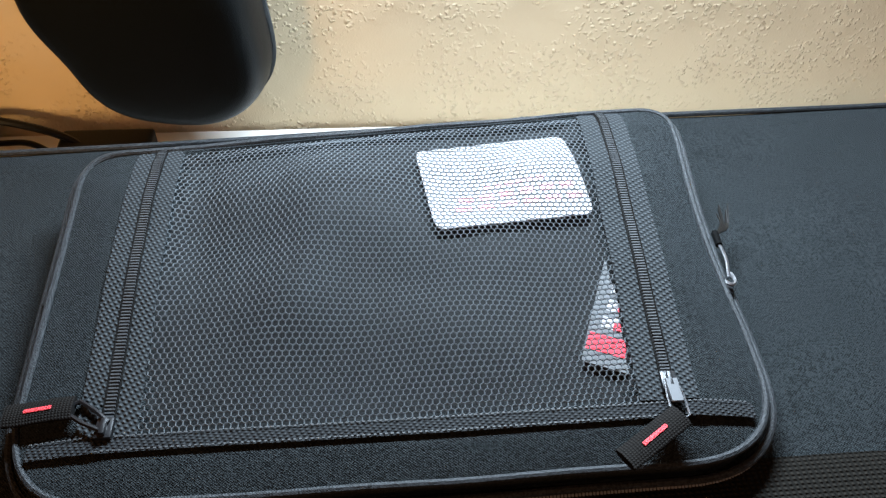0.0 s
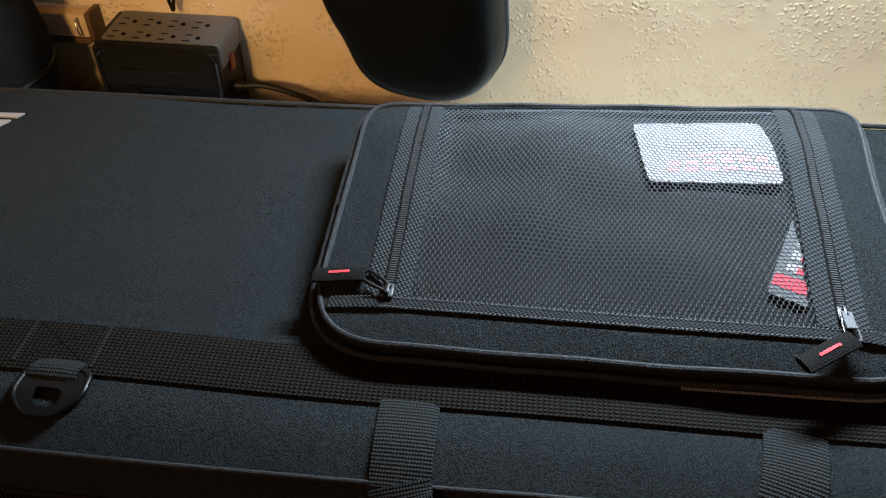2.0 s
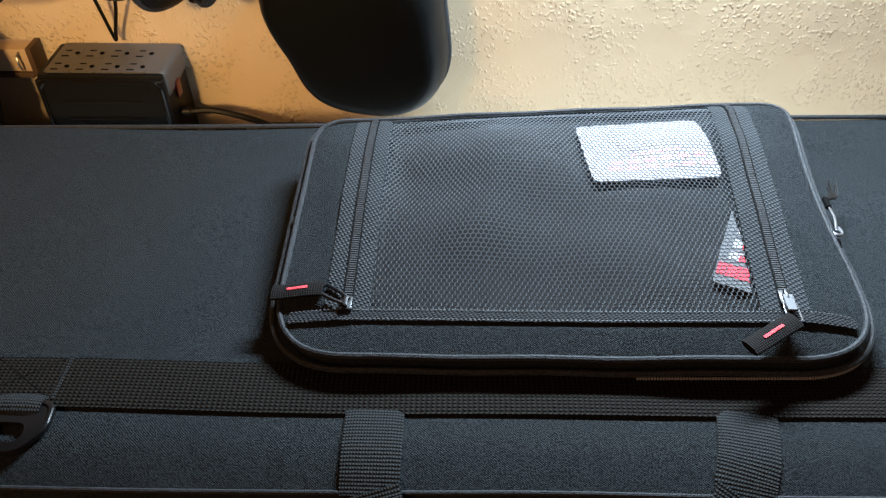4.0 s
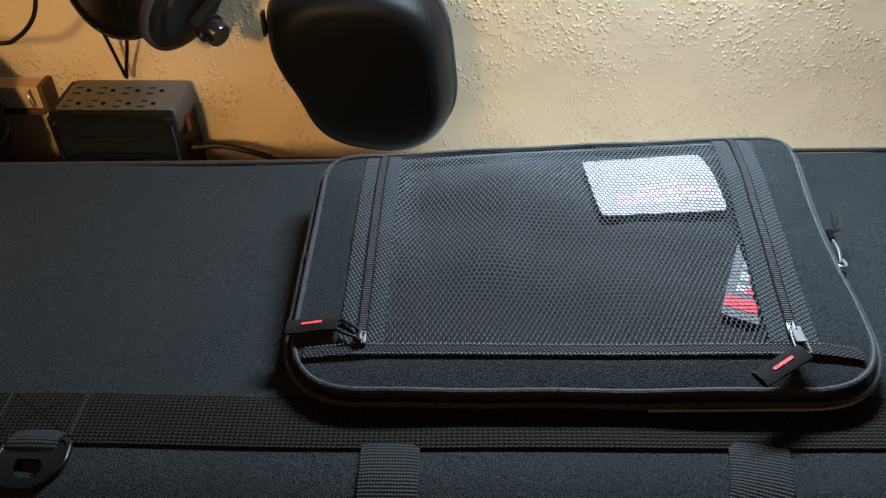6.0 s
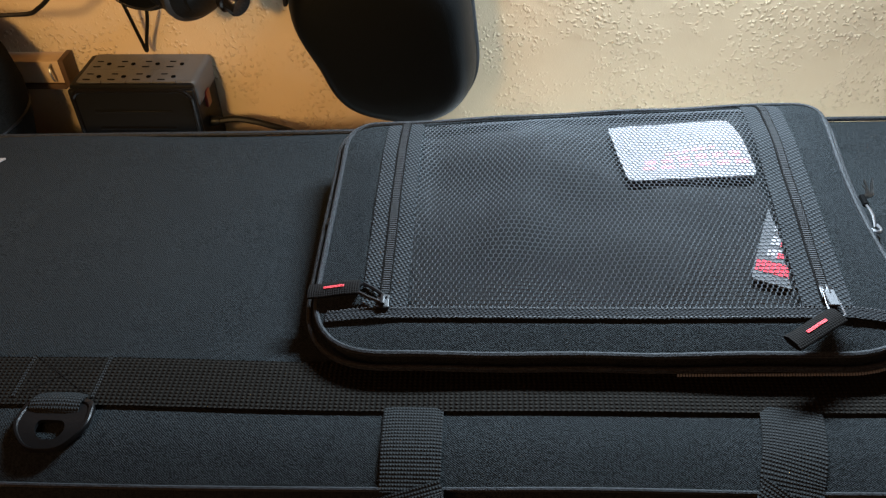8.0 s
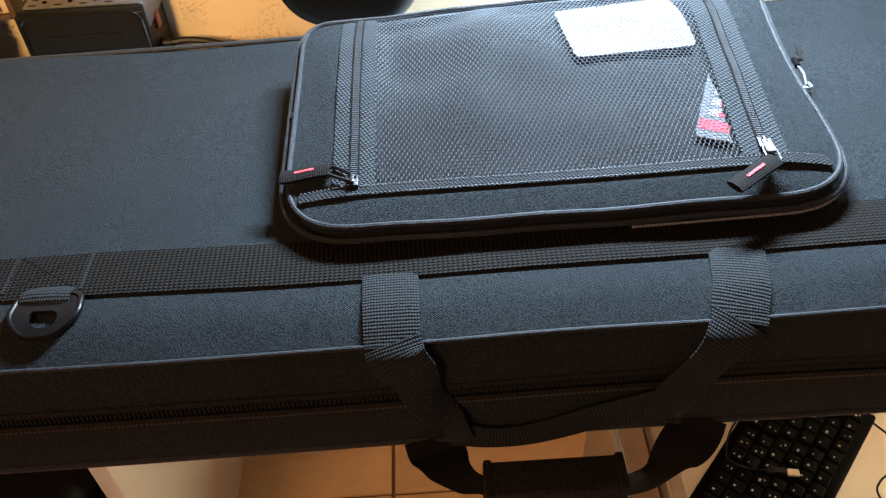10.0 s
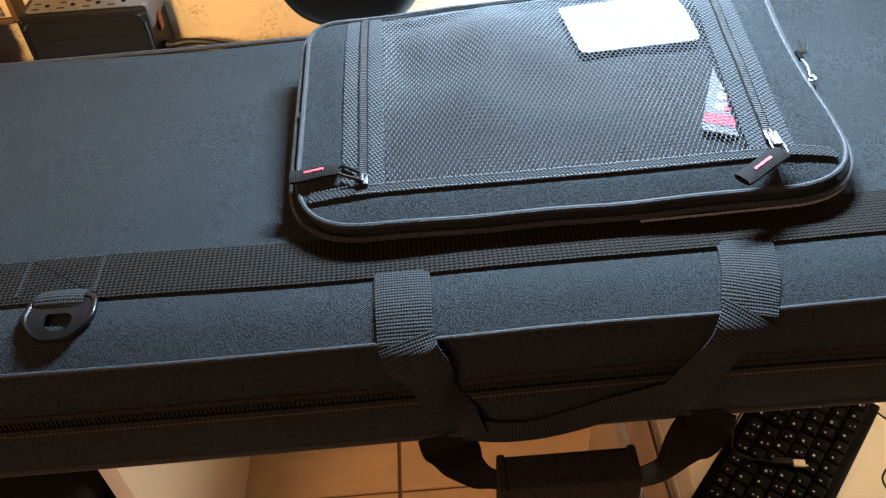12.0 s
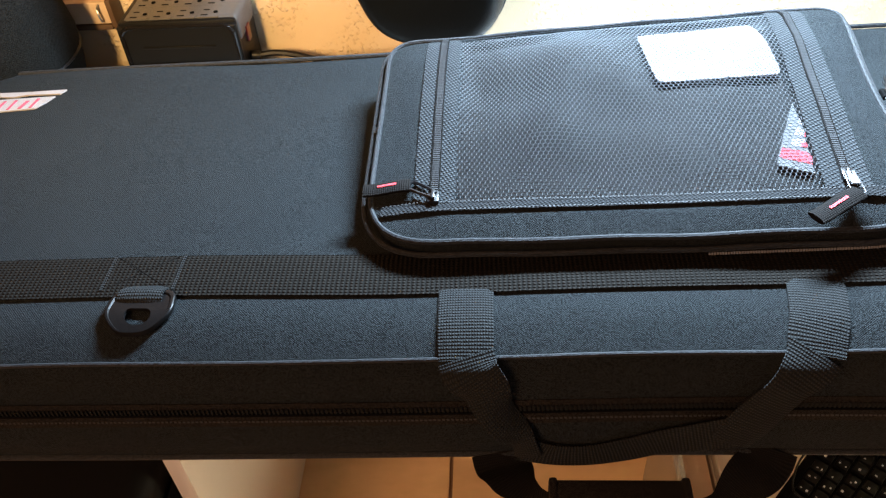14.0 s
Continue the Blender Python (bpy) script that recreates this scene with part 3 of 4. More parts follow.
for i in range(11):
    x, y = -0.5950 + 0.0106 * i, 0.0545 + 0.0006 * i
    wide, high = (0.0042, 0.0150) if i % 3 else (0.0058, 0.0125)
    ring = [(x, y), (x + wide * 0.6, y + 0.0004), (x + wide * 0.75, y + high * 0.4), (x + wide * 1.15, y + high), (x + wide * 0.55, y + high), (x + wide * 0.25, y + high * 0.45)]
    flat_shape("patch_stroke", ring, 0.0012, 0.0022, PATCHRED)

# ---------- front pocket of the bag ----------
QUAD = [Vector((-0.1535, -0.1475, 0)), Vector((0.2325, -0.1455, 0)), Vector((0.2300, 0.1060, 0)), Vector((-0.1505, 0.0755, 0))]
RADII = [0.054, 0.052, 0.022, 0.024]


def outline(inset=0.0, n=12):
    """The pocket's outline: a four-sided shape with round corners."""
    mid = sum(QUAD, Vector()) / 4
    out = []
    for i in range(4):
        p, a, b = QUAD[i], QUAD[i - 1], QUAD[(i + 1) % 4]
        da, db = (a - p).normalized(), (b - p).normalized()
        r = RADII[i]
        s, e = p + da * r, p + db * r
        for k in range(n + 1):
            t = k / n
            out.append(s * (1 - t) ** 2 + p * (2 * t * (1 - t)) + e * t * t)
        nxt = QUAD[(i + 1) % 4]
        dn = (p - nxt).normalized()
        e2 = nxt + dn * RADII[(i + 1) % 4]
        for k in range(1, 14):
            out.append(e.lerp(e2, k / 14))
    res = []
    m = len(out)
    for i, p in enumerate(out):
        t = (out[(i + 1) % m] - out[i - 1]).normalized()
        q = p + Vector((-t.y, t.x, 0)) * inset
        if p.x > 0.18 and -0.07 < p.y < 0.07:          # the side is pulled in a little by its zip
            q.x -= 0.004 * math.cos((p.y) / 0.07 * math.pi / 2)
        res.append(q)
    return res


def rim_z(x, y):
    """Height of the pocket's edge: low at the front, thick at the back."""
    v = min(1.0, max(0.0, (y + 0.146) / 0.235))
    return Z + 0.0175 + 0.030 * v ** 1.25 + 0.006 * (x - 0.04) + 0.022 * max(0.0, x - 0.06) * (1 - v)


def bulge(x, y):
    u = min(1, max(0, (x + 0.153) / 0.385))
    v = min(1, max(0, (y + 0.147) / (0.223 + 0.032 * u)))
    s = max(0.0, math.sin(math.pi * u)) ** 0.75
    g = smoothstep(0.02, 0.60, v) * (1 - 0.85 * smoothstep(0.74, 1.0, v))
    puff = (0.0040 + 0.0050 * u * (1 - v)) * (1 - 0.7 * smoothstep(0.75, 1.0, v))
    fold = 0.0070 * math.exp(-((u - 0.30 - 0.10 * v) / 0.06) ** 2) * smoothstep(0.25, 0.55, v) * (1 - smoothstep(0.8, 1, v))
    dent = -0.0070 * math.exp(-((u - 0.205) / 0.045) ** 2) * math.exp(-((v - 0.72) / 0.2) ** 2)
    ripple = (0.0026 * math.sin(38 * x + 21 * y) + 0.0022 * math.sin(61 * x - 33 * y + 1.0) + 0.0014 * math.sin(90 * y + 25 * x)) * s * s * g
    return puff + 0.0125 * s * g * (1 - 0.35 * u) + fold + dent + ripple


def back_line(x):
    return 0.0755 + 0.084 * (x + 0.1505)


def back_fall(x, y):
    return smoothstep(0.0, 0.016, back_line(x) - y)


def pocket_top(x, y):
    return rim_z(x, y) + 0.002 + bulge(x, y)


def pocket_skin(x, y):
    return rim_z(x, y) + (pocket_top(x, y) - rim_z(x, y)) * back_fall(x, y)


def left_in(y):
    return -0.0915 + 0.002 * (y + 0.12)


def right_in(y):
    return 0.1605 + 0.039 * (y + 0.114)


NETY0 = -0.1165


def net_back(x):
    return back_line(x) - 0.004


def in_net(x, y):
    d = min(x - left_in(y), right_in(y) - x, y - NETY0, net_back(x) - y)
    return smoothstep(0.0, 0.0035, d)


rim = outline()
centre = sum(rim, Vector()) / len(rim)
bm = bmesh.new()
rings = []
for share, inset in ((0.0, 0.003), (0.3, 0.002), (0.7, 0.0008), (1.0, 0.0004)):
    rings.append([bm.verts.new((p.x, p.y, Z - 0.001 + (rim_z(p.x, p.y) + 0.0024 - Z) * share)) for p in outline(inset)])
top0 = outline(0.0004)
for i in range(1, 41):
    s = 1 - i / 40 * 0.985
    ringv = []
    for p in top0:
        x, y = centre.x + (p.x - centre.x) * s, centre.y + (p.y - centre.y) * s
        edge = min(1.0, (1 - s) / 0.14) ** 0.85
        z = rim_z(x, y) + 0.0014 * (1 - edge) + (pocket_top(x, y) - rim_z(x, y)) * edge - 0.0085 * in_net(x, y)
        ringv.append(bm.verts.new((x, y, z)))
    rings.append(ringv)
for a, b in zip(rings, rings[1:]):
    m = len(a)
    for k in range(m):
        bm.faces.new((a[k], a[(k + 1) % m], b[(k + 1) % m], b[k]))
bm.faces.new(rings[-1])
pocket = part("front_pocket", bm, FABRIC, bag, "bulging zipped pocket with a net window")
# faces under the net take the darker colour as recess shade
pocket.data.materials.append(SHADED_LINING)
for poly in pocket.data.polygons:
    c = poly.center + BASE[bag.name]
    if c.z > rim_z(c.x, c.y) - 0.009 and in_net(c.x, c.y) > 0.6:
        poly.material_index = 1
loop3 = lambda inset, up: [Vector((p.x, p.y, rim_z(p.x, p.y) + up + 0.0006 * math.sin(60 * p.x + 40 * p.y))) for p in outline(inset, 14)]
part("piping", tube(loop3(0.0, 0.0015), 0.0020, 8, True), PIPING, pocket)
part("piping", tube(loop3(-0.0058, -0.0055), 0.0020, 8, True), PIPING, pocket)
side = [p for p in outline(-0.0062, 14)]
arc = [Vector((p.x, p.y, rim_z(p.x, p.y) - 0.0100)) for p in side if (p.y < -0.112 and p.x > 0.07) or (p.x > 0.2 and p.y < -0.02)]
arc.sort(key=lambda p: math.atan2(p.y + 0.06, p.x - 0.1))
part("zipper_teeth", row_of_teeth(arc, 0.0018, 0.0018, 0.0006, Vector((0.4, -0.8, 0.4)).normalized()), TOOTH, pocket, kind="stuff")
# where the two ends of the piping meet
part("piping_joint", tube([(-0.1535, -0.0310, 0.8865), (-0.1533, -0.0255, 0.8875)], 0.0034, 8), PIPING, pocket)


def on_pocket(a, b, n=26, lift=0.0008):
    out = []
    for k in range(n + 1):
        t = k / n
        x, y = a[0] + (b[0] - a[0]) * t, a[1] + (b[1] - a[1]) * t
        out.append(Vector((x, y, pocket_skin(x, y) + lift)))
    return out


def on_panel(a, b, n=40, lift=0.0008):
    """Points along the front panel, following it down to the piping at both ends."""
    out = []
    for k in range(n + 1):
        t = k / n
        x, y = a[0] + (b[0] - a[0]) * t, a[1] + (b[1] - a[1]) * t
        turn = math.atan2(y - centre.y, x - centre.x)
        near = min(top0, key=lambda p: abs(math.atan2(p.y - centre.y, p.x - centre.x) - turn))
        share = math.hypot(x - centre.x, y - centre.y) / math.hypot(near.x - centre.x, near.y - centre.y)
        edge = min(1.0, max(0.0, 1 - share) / 0.14) ** 0.85
        out.append(Vector((x, y, rim_z(x, y) + 0.0014 * (1 - edge) + (pocket_top(x, y) - rim_z(x, y)) * edge + lift)))
    return out


def band(name, a, b, width, mat, lift=0.0008, n=26, label="", path=on_pocket):
    pts = path(a, b, n, lift)
    w = Vector((-(b[1] - a[1]), b[0] - a[0], 0)).normalized()
    return part(name, ribbon(pts, [w] * len(pts), width, 0.0014, 4), mat, pocket, label)


ZL0, ZL1 = (-0.1055, -0.1155), (-0.1035, 0.078)
ZR0, ZR1 = (0.1765, -0.1145), (0.1828, 0.1015)
band("zipper_tape", (-0.1140, -0.117), (-0.1115, 0.077), 0.0130, TAPE)
band("zipper_tape", (-0.0968, -0.117), (-0.0955, 0.079), 0.0120, TAPE)
band("zipper_tape", (0.1680, -0.116), (0.1745, 0.101), 0.0150, TAPE)
band("zipper_tape", (0.1845, -0.116), (0.1905, 0.102), 0.0140, TAPE)
for a, b in ((ZL0, ZL1), (ZR0, ZR1)):
    part("zipper_teeth", row_of_teeth(on_pocket(a, b, 26, 0.0010), 0.0054, 0.0019, 0.0017, Vector((0, 0, 1))), COIL, pocket, kind="stuff")
    for off in (-0.0032, 0.0032):
        p = on_pocket((a[0] + off, a[1]), (b[0] + off, b[1]), 26, 0.0018)
        part("zipper_edge", tube(p, 0.0005, 6), WEBFINE, pocket)
band("hem_band", (-0.1435, -0.1200), (0.2195, -0.1218), 0.0090, HEM, 0.0014, 60, path=on_panel)
for off in (0.0037, -0.0034):
    p = on_panel((-0.142, -0.1200 + off), (0.217, -0.1218 + off), 60, 0.0021)
    part("stitching", row_of_teeth(p, 0.0008, 0.0028, 0.0004, Vector((0, 0, 1))), STITCH, pocket, kind="stuff")

# net of six-sided cells
PITCH = 0.0036
bm = bmesh.new()
rows = int(0.29 / (PITCH * 0.866))
r_out, r_in = PITCH / math.sqrt(3), PITCH / math.sqrt(3) * 0.79
seen_corner = {}


def corner(x, y, up):
    key = (round(x * 15000), round(y * 15000), up)
    if key not in seen_corner:
        seen_corner[key] = bm.verts.new((x, y, pocket_skin(x, y) + (0.0005 if up else 0.0001)))
    return seen_corner[key]


for j in range(rows):
    for i in range(96):
        cx = -0.098 + PITCH * (i + 0.5 * (j % 2))
        cy = NETY0 - 0.004 + PITCH * 0.866 * j
        cx += 0.0012 * math.sin(30 * cy)
        if not (left_in(cy) - 0.003 < cx < right_in(cy) + 0.003 and cy < net_back(cx) + 0.006):
            continue
        o, q = [], []
        for k in range(6):
            t = math.pi / 6 + k * math.pi / 3
            o.append(corner(cx + r_out * math.cos(t), cy + r_out * math.sin(t), True))
            q.append(corner(cx + r_in * math.cos(t), cy + r_in * math.sin(t), False))
        for k in range(6):
            m = (k + 1) % 6
            try:
                bm.faces.new((o[k], o[m], q[m], q[k]))
            except ValueError:
                pass
part("net", bm, NET, pocket, "black six-sided mesh net", kind="stuff")


def pull(tip, slider, turn, tab_len=0.040, tab_w=0.0125):
    """Zip slider with its link and a webbing tab bearing a red stitched bar."""
    sx, sy = slider
    sz = pocket_top(sx, sy) + 0.001
    m = Matrix.Translation((sx, sy, sz)) @ Matrix.Rotation(radians(turn[0]), 4, "Z")
    body = joined(box_bm((-0.0042, -0.006, 0), (0.0042, 0.006, 0.0035), 0.0012, 2, m), box_bm((-0.0015, -0.005, 0.003), (0.0015, 0.004, 0.0062), 0.001, 2, m))
    part("zipper_slider", body, GUNMETAL, pocket)
    tz = max(sz, pocket_top(*tip)) + 0.003
    a, b = Vector((sx, sy, sz + 0.0045)), Vector((tip[0], tip[1], tz + 0.001))
    d = (b - a).normalized()
    w = Vector((-d.y, d.x, 0)) * 0.0042
    ringp = [a + w * 0.7, a.lerp(b, 0.5) + w, b + w, b + d * 0.002, b - w, a.lerp(b, 0.5) - w, a - w * 0.7]
    part("zipper_link", tube(ringp, turn[4], 6, True), turn[2], pocket)
    if turn[3]:
        part("link_plate", box_bm((-0.0034, -0.0070, -0.0007), (0.0034, 0.0070, 0.0007), 0.0005, 1,
                                  Matrix.Translation(a.lerp(b, 0.35) + Vector((0, 0, 0.001))) @ d.to_track_quat("Y", "Z").to_matrix().to_4x4()), DULLSTEEL, pocket)
    t = Vector((math.cos(radians(turn[1])), math.sin(radians(turn[1])), 0))
    pts = [b + t * (tab_len * k / 10) + Vector((0, 0, 0.0005 * math.sin(k * 0.6) - 0.0004 * k)) for k in range(11)]
    w = Vector((-t.y, t.x, 0))
    tab = ribbon(pts, [w] * 11, tab_w, 0.0042, 4)
    tab_ob = part("pull_tab", tab, WEBFINE, pocket, "black webbing zip pull with a red stitched bar")
    c0 = [p + Vector((0, 0, 0.0026)) for p in pts[3:8]]
    part("red_bar", ribbon(c0, [w] * len(c0), 0.0021, 0.0008, 2), RED, pocket)


pull((-0.1225, -0.1010), (-0.1060, -0.1125), (0, 181, GUNMETAL, False, 0.0013), 0.0345, 0.0130)
pull((0.1770, -0.1285), (0.1770, -0.1070), (-3, 212, STEEL, True, 0.0006), 0.0385, 0.0130)
# pull of the side zip, standing up beside the pocket
part("side_slider", box_bm((0.2295, -0.0455, Z + 0.0205), (0.2355, -0.0345, Z + 0.0310), 0.0018, 2), GUNMETAL, pocket)
part("side_hook", tube(spline([(0.2300, -0.0335, Z + 0.0315), (0.2305, -0.0385, Z + 0.0335), (0.2340, -0.0415, Z + 0.0340), (0.2370, -0.0375, Z + 0.0330), (0.2365, -0.0315, Z + 0.0325)], 4), 0.0012, 6),
     STEEL, pocket)
part("side_link", tube(spline([(0.2345, -0.0345, Z + 0.0325), (0.2367, -0.0215, Z + 0.0340), (0.2373, -0.0075, Z + 0.0325)], 4), 0.0010, 6), STEEL, pocket)
part("cord_wrap", tube(spline([(0.2371, -0.0085, Z + 0.0325), (0.2375, -0.0025, Z + 0.0325), (0.2379, 0.0025, Z + 0.0320)], 3), 0.0022, 8), HOLE, pocket)
for k in range(6):
    part("pull_cord", tube(spline([(0.2377, 0.0005, Z + 0.0325), (0.2480 + 0.0011 * k, 0.016, Z + 0.026 - 0.0006 * k), (0.2490 + 0.0019 * k, 0.026 + 0.004 * (k % 3), Z + 0.025 + 0.0012 * (k % 2))], 4),
                           0.0006, 5), CABLE, pocket)

# ---------- things in the pocket ----------
def lying(name, cx, cy, w, h, turn, rad, lift, mat, label, category):
    bm = bmesh.new()
    r = Matrix.Rotation(radians(turn), 3, "Z")
    nx, ny = 14, 10
    grid = []
    for j in range(ny + 1):
        row = []
        for i in range(nx + 1):
            u, v = i / nx * 2 - 1, j / ny * 2 - 1
            x, y = u * w / 2, v * h / 2
            ex, ey = max(0, abs(x) - (w / 2 - rad)), max(0, abs(y) - (h / 2 - rad))
            d = math.hypot(ex, ey)
            if d > rad:
                x = math.copysign(w / 2 - rad + ex * rad / d, x)
                y = math.copysign(h / 2 - rad + ey * rad / d, y)
            p = r @ Vector((x, y, 0)) + Vector((cx, cy, 0))
            row.append(bm.verts.new((p.x, p.y, pocket_top(p.x, p.y) + lift)))
        grid.append(row)
    for j in range(ny):
        for i in range(nx):
            bm.faces.new((grid[j][i], grid[j][i + 1], grid[j + 1][i + 1], grid[j + 1][i]))
    ext = bmesh.ops.extrude_face_region(bm, geom=bm.faces[:])
    bmesh.ops.translate(bm, verts=[e for e in ext["geom"] if isinstance(e, bmesh.types.BMVert)], vec=(0, 0, -0.0008))
    base = (cx, cy, pocket_top(cx, cy) + lift)
    ob = thing(name, base, label, category)
    part("sheet", bm, mat, ob)
    return ob, r


def print_bar(owner, r, cx, cy, x, y, w, h, lift, mat):
    bm = bmesh.new()
    n = max(2, int(w / 0.004))
    rows = []
    for k in range(n + 1):
        col = []
        for s in (-0.5, 0.5):
            p = r @ Vector((x - w / 2 + w * k / n, y + s * h, 0)) + Vector((cx, cy, 0))
            col.append(bm.verts.new((p.x, p.y, pocket_top(p.x, p.y) + lift + 0.0003)))
        rows.append(col)
    for a, b in zip(rows, rows[1:]):
        bm.faces.new((a[0], b[0], b[1], a[1]))
    part("print_bar", bm, mat, owner)


KC = (0.1085, 0.0365)
card, r = lying("business_card", KC[0], KC[1], 0.098, 0.068, 7.5, 0.005, -0.0022, CARD, "white printed card tucked under the pocket net", "card")
for y, w, h in ((-0.004, 0.040, 0.0030), (-0.0115, 0.076, 0.0048), (-0.0195, 0.084, 0.0042)):
    for i in range(6):
        seg = w / 6
        print_bar(card, r, *KC, -w / 2 + seg * (i + 0.5) + 0.006, y, seg * 0.72, h, -0.0022, PINK)
TC = (0.1690, -0.0500)
tag, r = lying("paper_tag", TC[0], TC[1], 0.0340, 0.095, -22, 0.002, -0.0038, SILVER, "grey paper tag with red print under the pocket net", "tag")
print_bar(tag, r, *TC, -0.001, -0.0340, 0.030, 0.011, -0.0038, REDPRINT)
for i in range(3):
    print_bar(tag, r, *TC, -0.006 + 0.0005 * i, -0.020 + 0.0115 * i, 0.009, 0.0075, -0.0038, CARD)
    print_bar(tag, r, *TC, 0.0005 + 0.0005 * i, -0.0215 + 0.0115 * i, 0.009, 0.0050, -0.0036, REDPRINT)
    print_bar(tag, r, *TC, 0.0115, -0.012 + 0.0115 * i, 0.004, 0.0060, -0.0038, CARD)

# ---------- voltage regulator behind the bag ----------
RX0, RX1, RY0, RY1, RZ = -0.468, -0.338, 0.2285, 0.301, 0.857
reg = thing("voltage_regulator", ((RX0 + RX1) / 2, (RY0 + RY1) / 2, DESK), "black plastic voltage regulator with eight sockets standing on the desk", "voltage regulator")
bm = box_bm((RX0, RY0 + 0.004, DESK + 0.002), (RX1, RY1, RZ), 0.004, 2)
part("body", bm, PLASTIC, reg)
face = box_bm((RX0 - 0.001, RY0, DESK + 0.004), (RX1 + 0.001, RY0 + 0.006, RZ - 0.004), 0.0028, 3)
part("front_panel", face, PLASTIC, reg)
part("front_frame", tube(spline([(RX0 + 0.003, RY0, DESK + 0.006), (RX0 + 0.003, RY0, RZ - 0.022), (RX0 + 0.0045, RY0, RZ - 0.011), (RX0 + 0.012, RY0, RZ - 0.005),
                                 (RX0 + 0.030, RY0, RZ - 0.0045), (RX1 - 0.030, RY0, RZ - 0.0045), (RX1 - 0.012, RY0, RZ - 0.005), (RX1 - 0.0045, RY0, RZ - 0.011),
                                 (RX1 - 0.003, RY0, RZ - 0.022), (RX1 - 0.003, RY0, DESK + 0.006)], 5), 0.0026, 8), GLOSS, reg)
part("top_panel", box_bm((RX0 + 0.004, RY0 + 0.0065, RZ - 0.030), (RX1 + 0.0015, RY1 + 0.001, RZ + 0.0015), 0.0075, 5), GREYTOP, reg, "dark grey top with rows of sockets")
for zz in (RZ - 0.030, RZ - 0.050):
    part("groove", box_bm((RX0 + 0.022, RY0 - 0.0012, zz), (RX1 - 0.026, RY0 + 0.001, zz + 0.0025), 0.0006, 1), PLASTIC, reg)
for i in range(7):
    part("raised_mark", box_bm((RX0 + 0.034 + 0.0085 * i, RY0 - 0.0012, RZ - 0.064), (RX0 + 0.0405 + 0.0085 * i, RY0 + 0.001, RZ - 0.055 + (0.004 if i == 0 else 0)), 0.0006, 1),
         PLASTIC, reg)
for j in range(2):
    for i in range(4):
        cx, cy = RX0 + 0.0215 + 0.0262 * i + 0.001 * j, RY0 + 0.0185 + 0.0275 * j
        sock = part("socket", box_bm((cx - 0.0115, cy - 0.011, RZ + 0.0002), (cx + 0.0115, cy + 0.011, RZ + 0.0016), 0.00005, 1), GREYTOP, reg)
        part("slot", joined(box_bm((cx - 0.0080, cy + 0.0052, RZ + 0.0012), (cx - 0.0015, cy + 0.0066, RZ + 0.0020)),
                            box_bm((cx - 0.0085, cy - 0.0066, RZ + 0.0012), (cx - 0.0010, cy - 0.0050, RZ + 0.0020))), HOLE, sock)
        part("ground_hole", revolve([(0.0024, 0), (0.0024, 0.0009)], (cx + 0.0065, cy, RZ + 0.0015), (0, 0, 1), 12), HOLE, sock)
part("rocker_switch", box_bm((RX1 - 0.001, RY0 + 0.028, RZ - 0.040), (RX1 + 0.003, RY0 + 0.040, RZ - 0.022), 0.001, 2), REDLAMP, reg, "red rocker switch")
part("cord_grommet", revolve([(0.006, 0), (0.006, 0.006), (0.0045, 0.012)], (RX1 - 0.001, RY0 + 0.030, RZ - 0.058), (1, 0, 0), 16), CABLE, reg)
part("power_cord", tube(spline([(RX1 + 0.008, RY0 + 0.030, RZ - 0.058), (RX1 + 0.03, RY0 + 0.032, RZ - 0.057), (RX1 + 0.06, RY0 + 0.03, RZ - 0.062), (RX1 + 0.10, RY0 + 0.02, RZ - 0.070),
                                (RX1 + 0.14, RY0 + 0.0, RZ - 0.085), (RX1 + 0.20, RY0 - 0.02, DESK + 0.006), (RX1 + 0.30, RY0 - 0.03, DESK + 0.005)], 6), 0.0035, 8), CABLE, reg)
adapter = thing("power_adapter", (-0.20, 0.245, DESK), "small black power adapter behind the bag", "power adapter")
part("body", box_bm((-0.245, 0.215, DESK + 0.001), (-0.165, 0.262, DESK + 0.036), 0.004, 3), PLASTIC, adapter)
part("cord", tube(spline([(-0.245, 0.24, DESK + 0.02), (-0.27, 0.25, DESK + 0.03), (-0.30, 0.262, DESK + 0.022), (-0.325, 0.28, DESK + 0.006)], 5), 0.0028, 8), CABLE, adapter)

# ---------- headphone case on the wall ----------
case = thing("headphone_case", (-0.137, 0.26, 0.815), "black moulded headphone case hanging against the stucco wall", "headphone case")
CCX, CCZ = -0.138, 0.905


def egg(t, s):
    """Outline of the case: a rounded drop leaning to one side."""
    r = (0.0904 + 0.0058 * math.cos(t) + 0.0090 * math.sin(t) - 0.0031 * math.cos(2 * t) - 0.0077 * math.sin(2 * t) - 0.0007 * math.cos(3 * t) + 0.0020 * math.sin(3 * t) - 0.0047 * math.cos(4 * t) - 0.0022 * math.sin(4 * t))
    return CCX + s * r * math.cos(t), CCZ + s * r * math.sin(t)


def half_shell(ys):
    bm = bmesh.new()
    rr = []
    for y, s in ys:
        rr.append([bm.verts.new((egg(2 * math.pi * k / 72, s)[0], y, egg(2 * math.pi * k / 72, s)[1])) for k in range(72)])
    for a, b in zip(rr, rr[1:]):
        for k in range(72):
            bm.faces.new((a[k], a[(k + 1) % 72], b[(k + 1) % 72], b[k]))
    bm.faces.new(rr[0])
    bm.faces.new(rr[-1])
    return bm


